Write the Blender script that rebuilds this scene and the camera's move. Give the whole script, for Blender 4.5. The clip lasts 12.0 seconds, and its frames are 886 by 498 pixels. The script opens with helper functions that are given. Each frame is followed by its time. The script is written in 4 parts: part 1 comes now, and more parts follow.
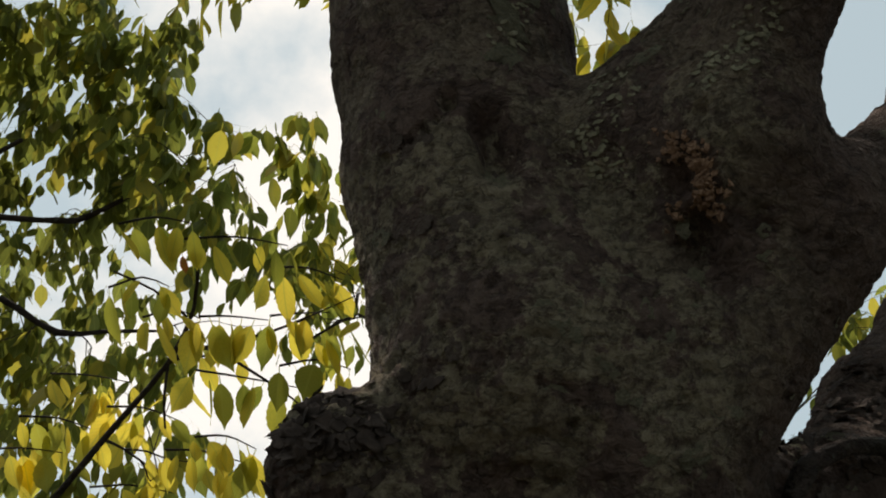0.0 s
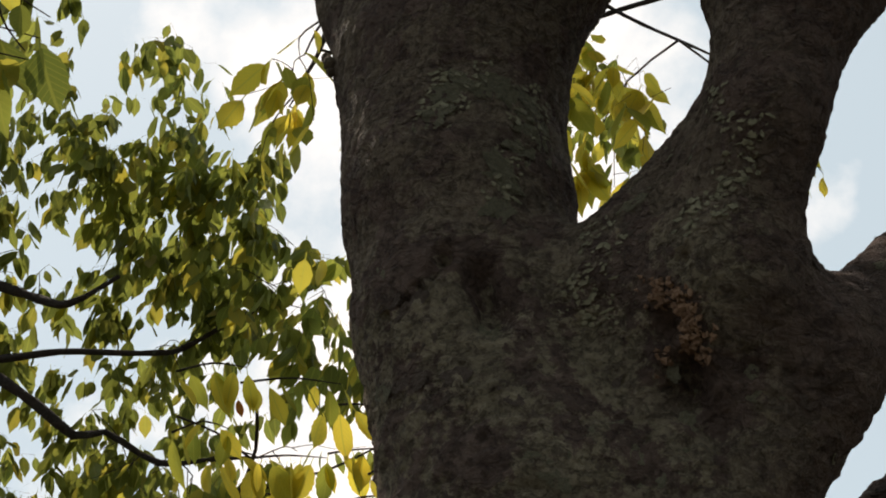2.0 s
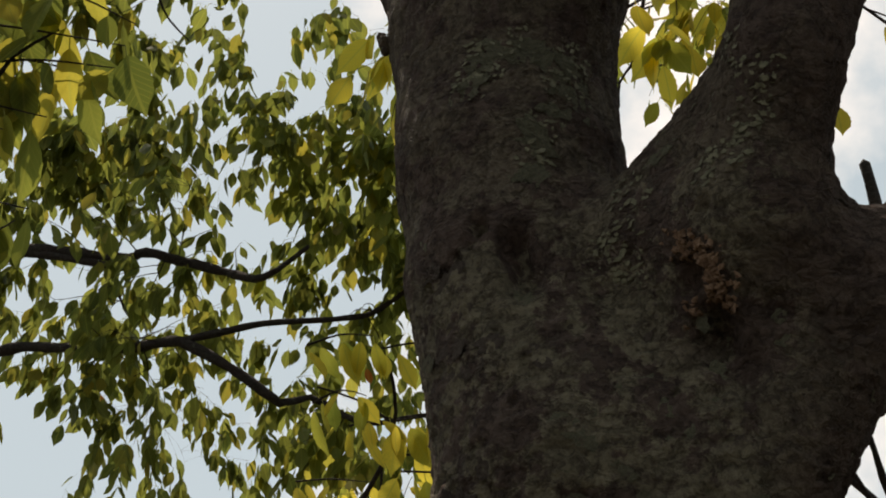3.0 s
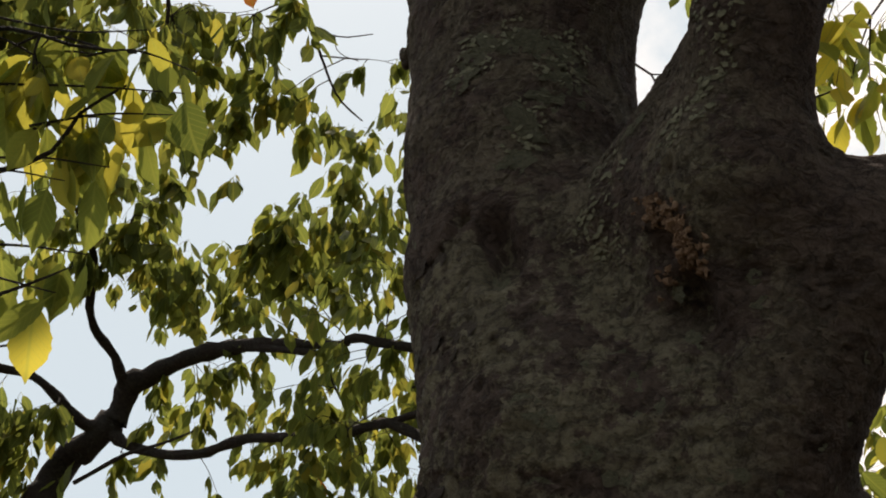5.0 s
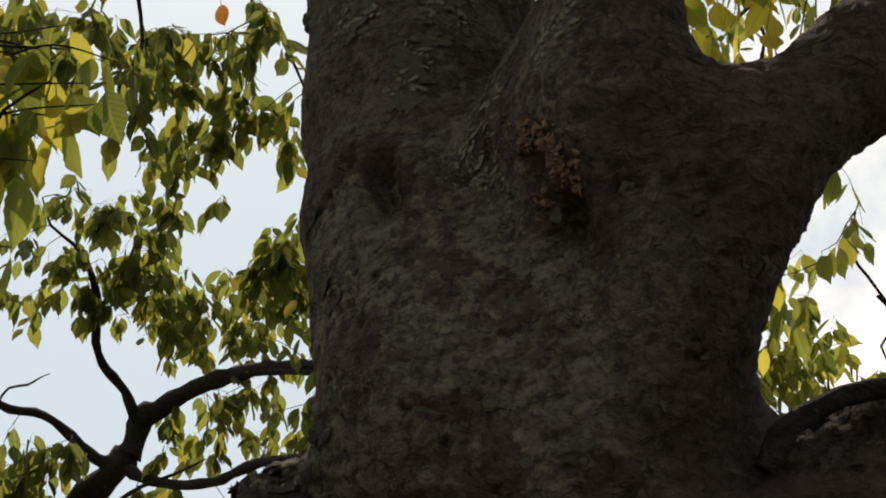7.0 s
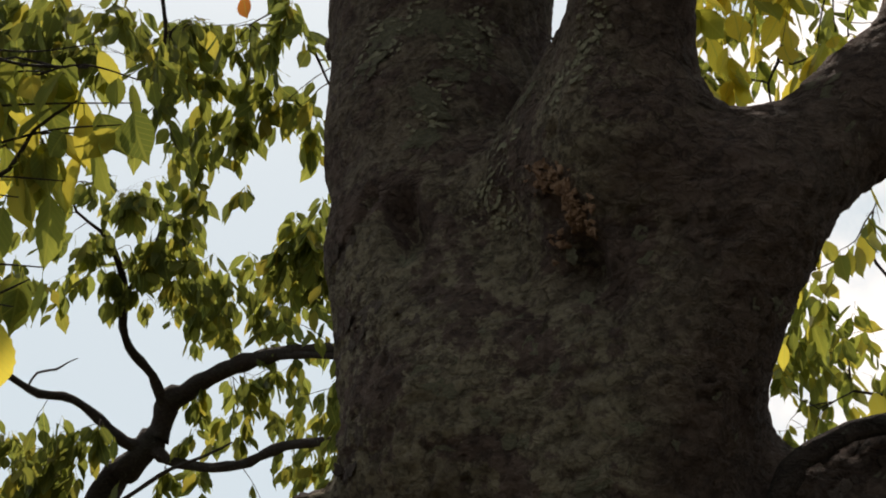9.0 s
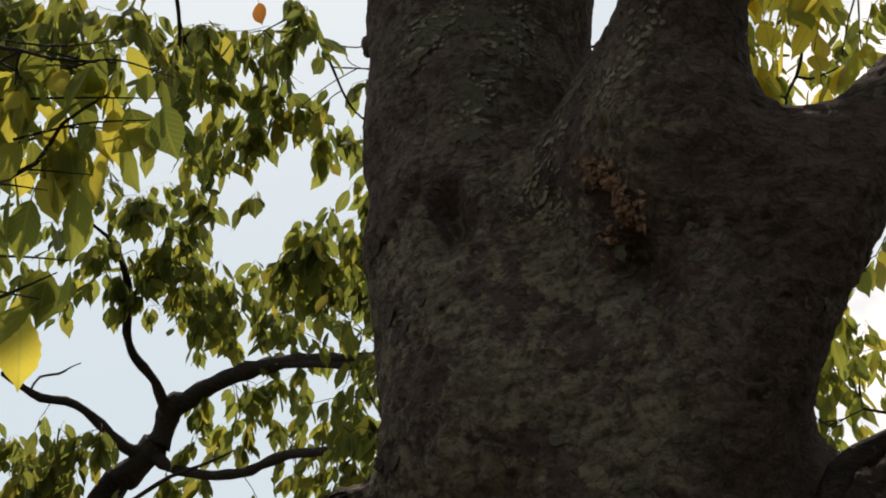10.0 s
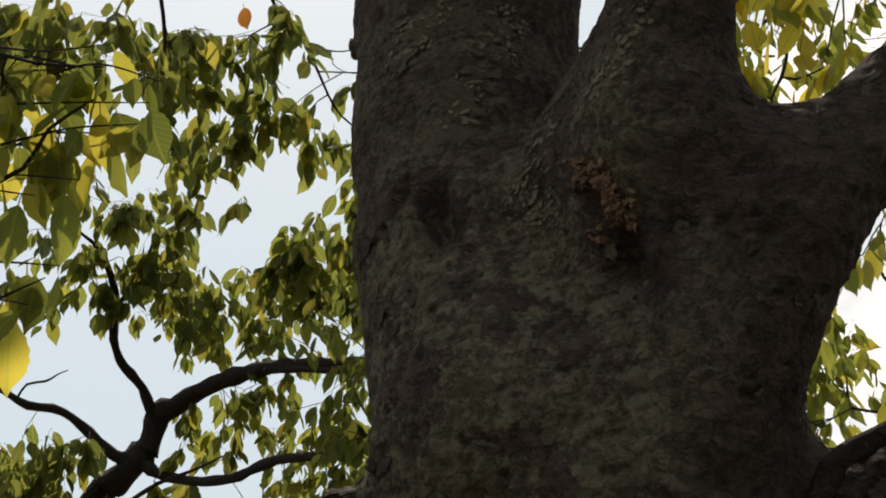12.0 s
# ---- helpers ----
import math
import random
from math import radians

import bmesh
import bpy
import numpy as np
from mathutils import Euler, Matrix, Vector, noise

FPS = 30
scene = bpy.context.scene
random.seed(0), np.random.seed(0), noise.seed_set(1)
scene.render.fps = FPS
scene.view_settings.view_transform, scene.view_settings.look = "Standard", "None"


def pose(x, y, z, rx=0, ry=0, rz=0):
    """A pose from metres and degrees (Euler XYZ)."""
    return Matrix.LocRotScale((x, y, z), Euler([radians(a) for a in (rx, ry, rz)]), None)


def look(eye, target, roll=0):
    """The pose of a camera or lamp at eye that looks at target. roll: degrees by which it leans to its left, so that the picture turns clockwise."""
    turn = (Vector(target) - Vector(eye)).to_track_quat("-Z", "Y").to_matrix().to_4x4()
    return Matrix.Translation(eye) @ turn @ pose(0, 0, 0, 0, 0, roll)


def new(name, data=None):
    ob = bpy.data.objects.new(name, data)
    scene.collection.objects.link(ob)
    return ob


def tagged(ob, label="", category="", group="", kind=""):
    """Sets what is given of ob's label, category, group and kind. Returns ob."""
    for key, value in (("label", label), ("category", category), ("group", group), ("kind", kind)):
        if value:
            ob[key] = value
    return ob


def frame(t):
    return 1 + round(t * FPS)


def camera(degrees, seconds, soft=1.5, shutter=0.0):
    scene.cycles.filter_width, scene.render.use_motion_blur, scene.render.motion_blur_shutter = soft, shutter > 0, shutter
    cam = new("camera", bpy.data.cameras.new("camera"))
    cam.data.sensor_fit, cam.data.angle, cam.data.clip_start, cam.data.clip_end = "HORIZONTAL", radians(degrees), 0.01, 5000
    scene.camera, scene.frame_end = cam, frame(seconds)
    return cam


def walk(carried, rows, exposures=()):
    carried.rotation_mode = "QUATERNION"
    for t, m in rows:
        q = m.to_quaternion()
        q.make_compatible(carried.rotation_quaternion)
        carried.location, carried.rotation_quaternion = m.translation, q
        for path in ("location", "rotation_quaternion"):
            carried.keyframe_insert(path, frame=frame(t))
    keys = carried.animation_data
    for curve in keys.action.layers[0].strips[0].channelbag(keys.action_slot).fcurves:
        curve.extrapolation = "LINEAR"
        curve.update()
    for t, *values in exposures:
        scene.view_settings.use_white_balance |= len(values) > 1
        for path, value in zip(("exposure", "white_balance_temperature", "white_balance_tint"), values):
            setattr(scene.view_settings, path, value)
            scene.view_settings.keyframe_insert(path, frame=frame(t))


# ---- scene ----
cam = camera(34.0, 12.0, soft=1.9)
PATH = [
    (0, (-0.737, -1.363, 1.527), (0.033, 0.29, 2.349), 2.8),
    (0.5, (-0.724, -1.383, 1.527), (0.059, 0.253, 2.37), 2.1),
    (1, (-0.722, -1.4, 1.538), (0.031, 0.233, 2.413), 2.2),
    (1.5, (-0.724, -1.416, 1.542), (-0.028, 0.225, 2.448), 2.9),
    (2, (-0.651, -1.476, 1.556), (-0.057, 0.184, 2.502), 2.3),
    (2.5, (-0.571, -1.552, 1.56), (-0.143, 0.179, 2.465), 1.9),
    (2.7, (-0.531, -1.586, 1.572), (-0.161, 0.178, 2.438), 1.7),
    (4.3, (-0.218, -1.528, 1.541), (-0.104, 0.246, 2.454), 2.1),
    (4.5, (-0.2, -1.522, 1.534), (-0.146, 0.249, 2.462), 2.0),
    (5, (-0.153, -1.515, 1.506), (-0.211, 0.234, 2.475), 2.8),
    (5.5, (-0.089, -1.523, 1.503), (-0.215, 0.217, 2.481), 1.9),
    (6, (-0.047, -1.5, 1.483), (-0.211, 0.235, 2.463), 1.0),
    (6.5, (-0.032, -1.466, 1.461), (-0.152, 0.278, 2.433), 0.3),
    (7, (-0.011, -1.447, 1.442), (-0.103, 0.283, 2.442), -0.6),
    (7.2, (-0.011, -1.454, 1.458), (-0.105, 0.276, 2.458), -1.2),
    (8.8, (0.003, -1.513, 1.477), (-0.125, 0.228, 2.453), -0.3),
    (9, (-0.002, -1.519, 1.478), (-0.128, 0.227, 2.444), -0.5),
    (9.5, (-0.025, -1.518, 1.476), (-0.143, 0.228, 2.444), 0.0),
    (10, (-0.051, -1.502, 1.465), (-0.174, 0.235, 2.45), 0.6),
    (10.5, (-0.071, -1.49, 1.456), (-0.173, 0.246, 2.445), 0.5),
    (11, (-0.071, -1.484, 1.458), (-0.152, 0.247, 2.457), 0.0),
    (11.5, (-0.056, -1.491, 1.461), (-0.134, 0.243, 2.454), -0.3),
    (12, (-0.055, -1.5, 1.462), (-0.159, 0.235, 2.452), -0.2),
]
walk(cam, [(t, look(eye, target, roll)) for t, eye, target, roll in PATH], [(0, -0.06, 6950, 12), (1.85, -0.06, 6950, 12), (1.98, 0.22, 7050, 16), (2.2, 0.22, 7050, 16), (2.3, -0.07, 7250, 14), (2.7, -0.05, 7250, 15), (4.3, 0.22, 7150, 17), (12.0, 0.22, 7150, 17)])

# ---- sky, sun ----
SUN_ELEVATION, SUN_AZIMUTH = 58.0, -14.0      # degrees; azimuth from +y towards +x
world = bpy.data.worlds.new("sky")
scene.world = world
world.use_nodes = True
wn, wl = world.node_tree.nodes, world.node_tree.links
wn.clear()
w_out = wn.new("ShaderNodeOutputWorld")
w_bg = wn.new("ShaderNodeBackground")
w_sky = wn.new("ShaderNodeTexSky")
w_sky.sky_type = "NISHITA"
w_sky.sun_disc = False
w_sky.sun_elevation = radians(SUN_ELEVATION)
w_sky.sun_rotation = radians(SUN_AZIMUTH)
w_sky.air_density, w_sky.dust_density, w_sky.ozone_density = 1.0, 2.5, 1.5
w_coord = wn.new("ShaderNodeTexCoord")
w_noise = wn.new("ShaderNodeTexNoise")
w_noise.inputs["Scale"].default_value = 5.0
w_noise.inputs["Detail"].default_value = 7
w_noise.inputs["Roughness"].default_value = 0.55
w_far = wn.new("ShaderNodeVectorMath")                     # a bank of cloud, ragged at its rim
w_far.operation = "DISTANCE"
w_far.inputs[1].default_value = (0.27, 0.86, 0.43)
w_rag = wn.new("ShaderNodeMath")
w_rag.operation = "MULTIPLY_ADD"
w_rag.inputs[1].default_value = 0.75
w_ramp = wn.new("ShaderNodeValToRGB")
w_ramp.color_ramp.elements[0].position, w_ramp.color_ramp.elements[1].position = 0.50, 0.62
w_ramp.color_ramp.elements[0].color, w_ramp.color_ramp.elements[1].color = (1, 1, 1, 1), (0, 0, 0, 1)
w_mix = wn.new("ShaderNodeMix")
w_mix.data_type = "RGBA"
w_mix.inputs[7].default_value = (12.2, 12.2, 11.9, 1)      # sunlit cloud
w_haze = wn.new("ShaderNodeMix")
w_haze.data_type = "RGBA"
w_haze.inputs[0].default_value = 0.75
w_haze.inputs[7].default_value = (6.7, 8.5, 9.3, 1)        # thin milky haze
wl.new(w_coord.outputs["Generated"], w_noise.inputs["Vector"])
wl.new(w_coord.outputs["Generated"], w_far.inputs[0])
wl.new(w_noise.outputs["Fac"], w_rag.inputs[0])
wl.new(w_far.outputs["Value"], w_rag.inputs[2])
wl.new(w_rag.outputs[0], w_ramp.inputs["Fac"])
wl.new(w_ramp.outputs["Color"], w_mix.inputs[0])
wl.new(w_sky.outputs["Color"], w_haze.inputs[6])
wl.new(w_haze.outputs[2], w_mix.inputs[6])
wl.new(w_mix.outputs[2], w_bg.inputs["Color"])
w_bg.inputs["Strength"].default_value = 0.085
wl.new(w_bg.outputs["Background"], w_out.inputs["Surface"])

sun = new("sun", bpy.data.lights.new("sun", "SUN"))
sun.data.energy, sun.data.angle, sun.data.color = 3.9, radians(0.6), (1.0, 0.94, 0.84)
sun_way = Vector((math.sin(radians(SUN_AZIMUTH)) * math.cos(radians(SUN_ELEVATION)),
                  math.cos(radians(SUN_AZIMUTH)) * math.cos(radians(SUN_ELEVATION)), math.sin(radians(SUN_ELEVATION))))
sun.matrix_world = look(sun_way * 40, (0, 0, 0))


# ---- materials ----
def blank(name):
    m = bpy.data.materials.new(name)
    m.use_nodes = True
    n, l = m.node_tree.nodes, m.node_tree.links
    n.clear()
    return m, n, l


def noise_node(n, l, coord, scale, detail=6.0, rough=0.6, stretch=None):
    t = n.new("ShaderNodeTexNoise")
    t.inputs["Scale"].default_value, t.inputs["Detail"].default_value, t.inputs["Roughness"].default_value = scale, detail, rough
    if stretch:
        mp = n.new("ShaderNodeMapping")
        mp.inputs["Scale"].default_value = stretch
        l.new(coord, mp.inputs["Vector"])
        l.new(mp.outputs["Vector"], t.inputs["Vector"])
    else:
        l.new(coord, t.inputs["Vector"])
    return t.outputs["Fac"]


def ramp(n, l, fac, *stops):
    r = n.new("ShaderNodeValToRGB")
    while len(r.color_ramp.elements) < len(stops):
        r.color_ramp.elements.new(0.5)
    for e, (p, c) in zip(r.color_ramp.elements, stops):
        e.position = p
        e.color = (*c, 1) if isinstance(c, tuple) else (c, c, c, 1)
    l.new(fac, r.inputs["Fac"])
    return r.outputs["Color"]


def blend(n, l, fac, a, b, kind="MIX"):
    x = n.new("ShaderNodeMix")
    x.data_type, x.blend_type = "RGBA", kind
    for sock, v in ((x.inputs[0], fac), (x.inputs[6], a), (x.inputs[7], b)):
        if isinstance(v, (int, float)):
            sock.default_value = v
        elif isinstance(v, tuple):
            sock.default_value = (*v, 1)
        else:
            l.new(v, sock)
    return x.outputs[2]


def maths(n, l, op, a, b):
    x = n.new("ShaderNodeMath")
    x.operation = op
    for sock, v in zip(x.inputs, (a, b)):
        if isinstance(v, (int, float)):
            sock.default_value = v
        else:
            l.new(v, sock)
    return x.outputs[0]


def finish(m, n, l, colour, rough, height=None, depth=0.01, strength=0.8, gloss=0.3):
    out, b = n.new("ShaderNodeOutputMaterial"), n.new("ShaderNodeBsdfPrincipled")
    l.new(colour, b.inputs["Base Color"])
    b.inputs["Roughness"].default_value = rough
    b.inputs["Specular IOR Level"].default_value = gloss
    if height is not None:
        bump = n.new("ShaderNodeBump")
        bump.inputs["Strength"].default_value, bump.inputs["Distance"].default_value = strength, depth
        l.new(height, bump.inputs["Height"])
        l.new(bump.outputs["Normal"], b.inputs["Normal"])
    l.new(b.outputs["BSDF"], out.inputs["Surface"])
    return m


def bark_material(name, dark, light, lichen, cover, scale=1.0, side=False):
    """Old bark: brown ground, grey scaly plates with dark joints, green-grey lichen in blotches of two sizes."""
    m, n, l = blank(name)
    tc = n.new("ShaderNodeTexCoord").outputs["Object"]
    big = noise_node(n, l, tc, 6.0 * scale, 4, 0.6)
    fine = noise_node(n, l, tc, 90 * scale, 8, 0.75)
    wrinkle = noise_node(n, l, tc, 30 * scale, 7, 0.7, (1.0, 1.0, 2.6))
    blot = noise_node(n, l, tc, 12 * scale, 8, 0.72)
    speck = noise_node(n, l, tc, 210 * scale, 4, 0.6)
    shift = n.new("ShaderNodeVectorMath")
    shift.operation = "MULTIPLY_ADD"
    wob = n.new("ShaderNodeTexNoise")
    wob.inputs["Scale"].default_value, wob.inputs["Detail"].default_value = 45 * scale, 4
    l.new(tc, wob.inputs["Vector"])
    l.new(wob.outputs["Color"], shift.inputs[0])
    shift.inputs[1].default_value = (0.03 / scale, 0.03 / scale, 0.03 / scale)
    l.new(tc, shift.inputs[2])
    vor = n.new("ShaderNodeTexVoronoi")
    vor.feature = "DISTANCE_TO_EDGE"
    vor.inputs["Scale"].default_value = 62 * scale
    l.new(shift.outputs[0], vor.inputs["Vector"])
    joint = ramp(n, l, vor.outputs["Distance"], (0.02, 0.0), (0.16, 1.0))
    flake = n.new("ShaderNodeTexNoise")                     # raised ragged plates, crevice shade painted round their rims
    flake.inputs["Scale"].default_value, flake.inputs["Detail"].default_value, flake.inputs["Roughness"].default_value = 24 * scale, 7, 0.62
    flat = n.new("ShaderNodeMapping")
    flat.inputs["Scale"].default_value = (1.0, 1.0, 1.5)
    l.new(shift.outputs[0], flat.inputs["Vector"])
    l.new(flat.outputs["Vector"], flake.inputs["Vector"])
    plate = ramp(n, l, flake.outputs["Fac"], (0.475, 0.0), (0.515, 1.0))
    rim = ramp(n, l, flake.outputs["Fac"], (0.43, 1.0), (0.475, 0.42), (0.50, 1.0))
    ground = blend(n, l, ramp(n, l, wrinkle, (0.34, 0.0), (0.66, 1.0)), dark, light)
    ground = blend(n, l, ramp(n, l, big, (0.42, 0.0), (0.62, 0.8)), ground, blend(n, l, 0.4, dark, (0.105, 0.062, 0.051)))
    mask = maths(n, l, "MULTIPLY", ramp(n, l, blot, (0.58 - cover, 0.0), (0.615 - cover, 1.0)), ramp(n, l, fine, (0.36, 0.2), (0.5, 1.0)))
    if side:
        sep = n.new("ShaderNodeSeparateXYZ")                # lichen keeps to the side away from the spreading limb
        l.new(tc, sep.inputs[0])
        away = maths(n, l, "ADD", sep.outputs[0], maths(n, l, "MULTIPLY", maths(n, l, "SUBTRACT", big, 0.5), 0.5))
        mask = maths(n, l, "MULTIPLY", mask, ramp(n, l, away, (0.06, 1.0), (0.17, 0.10)))
        rise = maths(n, l, "SUBTRACT", maths(n, l, "ADD", sep.outputs[2], maths(n, l, "MULTIPLY", maths(n, l, "SUBTRACT", blot, 0.5), 0.35)), 2.0)
        mask = maths(n, l, "MULTIPLY", mask, ramp(n, l, rise, (0.24, 1.0), (0.36, 0.5)))
    shade = blend(n, l, fine, lichen, tuple(1.45 * c for c in lichen))
    col = blend(n, l, maths(n, l, "MULTIPLY", mask, 0.80), ground, shade)
    col = blend(n, l, maths(n, l, "MULTIPLY", ramp(n, l, speck, (0.66, 0.0), (0.72, 0.4)), mask), col, tuple(1.8 * c for c in lichen))
    # shade of the crevices, put into the colour at plate rims and between plates
    col = blend(n, l, 0.55, col, rim, "MULTIPLY")
    col = blend(n, l, 0.35, col, blend(n, l, plate, (0.72, 0.70, 0.70), (1.14, 1.14, 1.12)), "MULTIPLY")
    col = blend(n, l, 0.20, col, blend(n, l, joint, (0.45, 0.43, 0.41), (1.1, 1.1, 1.1)), "MULTIPLY")
    col = blend(n, l, 0.5, col, ramp(n, l, fine, (0.30, 0.4), (0.70, 1.45)), "MULTIPLY")
    hgt = maths(n, l, "ADD", maths(n, l, "MULTIPLY", wrinkle, 1.0), maths(n, l, "MULTIPLY", fine, 0.7))
    hgt = maths(n, l, "ADD", hgt, maths(n, l, "MULTIPLY", joint, 0.15))
    hgt = maths(n, l, "ADD", hgt, maths(n, l, "MULTIPLY", plate, 0.45))
    return finish(m, n, l, col, 0.9, hgt, 0.012, 1.0, 0.15)


def leaf_material(name, greens, yellows, share, glow=2.6):
    """Thin leaf: lets light through; veins and blotches on the blade, its colour differs from leaf to leaf."""
    m, n, l = blank(name)
    out = n.new("ShaderNodeOutputMaterial")
    geo = n.new("ShaderNodeNewGeometry").outputs["Random Per Island"]
    info = n.new("ShaderNodeObjectInfo").outputs["Random"]
    rnd = maths(n, l, "FRACT", maths(n, l, "ADD", geo, info), 0.0)
    uv = n.new("ShaderNodeTexCoord").outputs["UV"]
    pos = n.new("ShaderNodeTexCoord").outputs["Object"]
    sep = n.new("ShaderNodeSeparateXYZ")
    l.new(uv, sep.inputs[0])
    across = maths(n, l, "ABSOLUTE", maths(n, l, "SUBTRACT", sep.outputs[0], 0.5), 0.0)
    rib = ramp(n, l, across, (0.02, 1.0), (0.05, 0.0))
    chev = maths(n, l, "FRACT", maths(n, l, "MULTIPLY", maths(n, l, "SUBTRACT", sep.outputs[1], maths(n, l, "MULTIPLY", across, 0.55)), 9.0), 0.0)
    side = ramp(n, l, maths(n, l, "ABSOLUTE", maths(n, l, "SUBTRACT", chev, 0.5), 0.0), (0.04, 0.6), (0.11, 0.0))
    vein = maths(n, l, "MAXIMUM", rib, side)
    blot = noise_node(n, l, pos, 26, 5, 0.6)
    green = blend(n, l, maths(n, l, "FRACT", maths(n, l, "MULTIPLY", rnd, 7.3), 0.0), *greens)
    yellow = blend(n, l, maths(n, l, "FRACT", maths(n, l, "MULTIPLY", rnd, 13.7), 0.0), *yellows)
    turn = ramp(n, l, maths(n, l, "ADD", rnd, maths(n, l, "MULTIPLY", maths(n, l, "SUBTRACT", blot, 0.5), 0.25)), (1.0 - share - 0.12, 0.0), (min(0.999, 1.0 - share + 0.1), 1.0))
    col = blend(n, l, turn, green, yellow)
    col = blend(n, l, maths(n, l, "MULTIPLY", ramp(n, l, blot, (0.6, 0.0), (0.75, 1.0)), 0.35), col, (0.13, 0.075, 0.02))
    col = blend(n, l, maths(n, l, "MULTIPLY", vein, 0.35), col, (0.30, 0.30, 0.09))
    thru = blend(n, l, 1.0, col, (glow, 0.97 * glow, 0.56 * glow), "MULTIPLY")
    thru = blend(n, l, maths(n, l, "MULTIPLY", vein, 0.3), thru, (0.12, 0.13, 0.02))
    d, t, g = n.new("ShaderNodeBsdfDiffuse"), n.new("ShaderNodeBsdfTranslucent"), n.new("ShaderNodeBsdfGlossy")
    l.new(col, d.inputs["Color"])
    l.new(thru, t.inputs["Color"])
    g.inputs["Roughness"].default_value = 0.6
    bump = n.new("ShaderNodeBump")
    bump.inputs["Strength"].default_value, bump.inputs["Distance"].default_value = 0.35, 0.002
    l.new(vein, bump.inputs["Height"])
    for s in (d, g):
        l.new(bump.outputs["Normal"], s.inputs["Normal"])
    mix, mix2 = n.new("ShaderNodeMixShader"), n.new("ShaderNodeMixShader")
    mix.inputs[0].default_value = 0.6
    l.new(d.outputs[0], mix.inputs[1])
    l.new(t.outputs[0], mix.inputs[2])
    fr = n.new("ShaderNodeFresnel")
    fr.inputs["IOR"].default_value = 1.35
    l.new(maths(n, l, "MULTIPLY", fr.outputs[0], 0.035), mix2.inputs[0])
    l.new(mix.outputs[0], mix2.inputs[1])
    l.new(g.outputs[0], mix2.inputs[2])
    l.new(mix2.outputs[0], out.inputs["Surface"])
    return m


def plain_material(name, a, b, scale, rough, depth=0.004):
    m, n, l = blank(name)
    tc = n.new("ShaderNodeTexCoord").outputs["Object"]
    f = noise_node(n, l, tc, scale, 8, 0.68)
    c = blend(n, l, ramp(n, l, f, (0.33, 0.0), (0.68, 1.0)), a, b)
    return finish(m, n, l, c, rough, f, depth, 0.8, 0.2)


BARK = bark_material("old_bark", (0.086, 0.055, 0.045), (0.152, 0.103, 0.082), (0.192, 0.156, 0.104), 0.12, 1.0, True)
TWIG_BARK = bark_material("branch_bark", (0.038, 0.029, 0.024), (0.085, 0.070, 0.058), (0.10, 0.105, 0.08), -0.02, 1.6)
FLAKE = plain_material("bark_scale", (0.070, 0.048, 0.038), (0.150, 0.108, 0.084), 7.0, 0.92, 0.06)
LICHEN = plain_material("lichen_crust", (0.112, 0.099, 0.064), (0.225, 0.194, 0.128), 7.0, 0.95, 0.06)
ROTTED = plain_material("rotted_orange_wood", (0.130, 0.072, 0.048), (0.300, 0.178, 0.112), 150, 0.95, 0.004)
LICHEN_PATCH = plain_material("lichen_patch", (0.108, 0.096, 0.062), (0.225, 0.195, 0.128), 110, 0.95, 0.003)
# ragged bark of stub and low limb, coloured darker in place of shade
CRUST = plain_material("shade_dark_bark_crust", (0.024, 0.017, 0.014), (0.070, 0.049, 0.039), 60, 0.95, 0.006)
SOIL = plain_material("soil", (0.035, 0.028, 0.02), (0.075, 0.07, 0.04), 3.0, 0.95, 0.03)
LEAF_FAR = leaf_material("leaf_green", ((0.060, 0.076, 0.029), (0.108, 0.119, 0.039)), ((0.15, 0.135, 0.035), (0.20, 0.165, 0.04)), 0.09, 2.65)
LEAF_NEAR = leaf_material("leaf_turning", ((0.078, 0.095, 0.030), (0.135, 0.148, 0.042)), ((0.19, 0.175, 0.04), (0.26, 0.22, 0.05)), 0.26, 2.6)
LEAF_RED = leaf_material("leaf_reddened", ((0.20, 0.060, 0.022), (0.26, 0.085, 0.030)), ((0.26, 0.09, 0.03), (0.30, 0.12, 0.035)), 0.2, 2.4)
LEAF_YELLOW = leaf_material("leaf_yellowing", ((0.115, 0.128, 0.032), (0.165, 0.162, 0.038)), ((0.26, 0.220, 0.042), (0.32, 0.255, 0.052)), 0.64, 3.3)


# ---- mesh helpers ----
class Geo:
    """Vertices, faces and texture coordinates gathered for one mesh."""

    def __init__(self):
        self.v, self.f, self.uv, self.count = [], [], [], 0

    def add(self, verts, faces, uvs=None):
        self.v.append(np.asarray(verts, float))
        self.f.append(np.asarray(faces) + self.count)
        self.uv.append(np.zeros((len(verts), 2)) if uvs is None else np.asarray(uvs))
        self.count += len(verts)

    def mesh(self, name, material, smooth=True):
        me = bpy.data.meshes.new(name)
        v = np.concatenate(self.v)
        faces = [f for block in self.f for f in block.tolist()]
        me.from_pydata(v.tolist(), [], faces)
        uv = np.concatenate(self.uv)
        layer = me.uv_layers.new(name="uv")
        idx = np.empty(len(me.loops), int)
        me.loops.foreach_get("vertex_index", idx)
        layer.data.foreach_set("uv", uv[idx].ravel())
        me.materials.append(material)
        me.polygons.foreach_set("use_smooth", np.full(len(me.polygons), smooth))
        me.update()
        return me


def under(ob, parent):
    ob.parent = parent
    ob.matrix_parent_inverse = parent.matrix_world.inverted() if parent.parent is None else (parent.parent.matrix_world @ parent.matrix_basis).inverted()
    return ob


def empty(name, x, y, z=0.0):
    e = new(name)
    e.empty_display_size = 0.2
    e.matrix_world = Matrix.Translation((x, y, z))
    return e


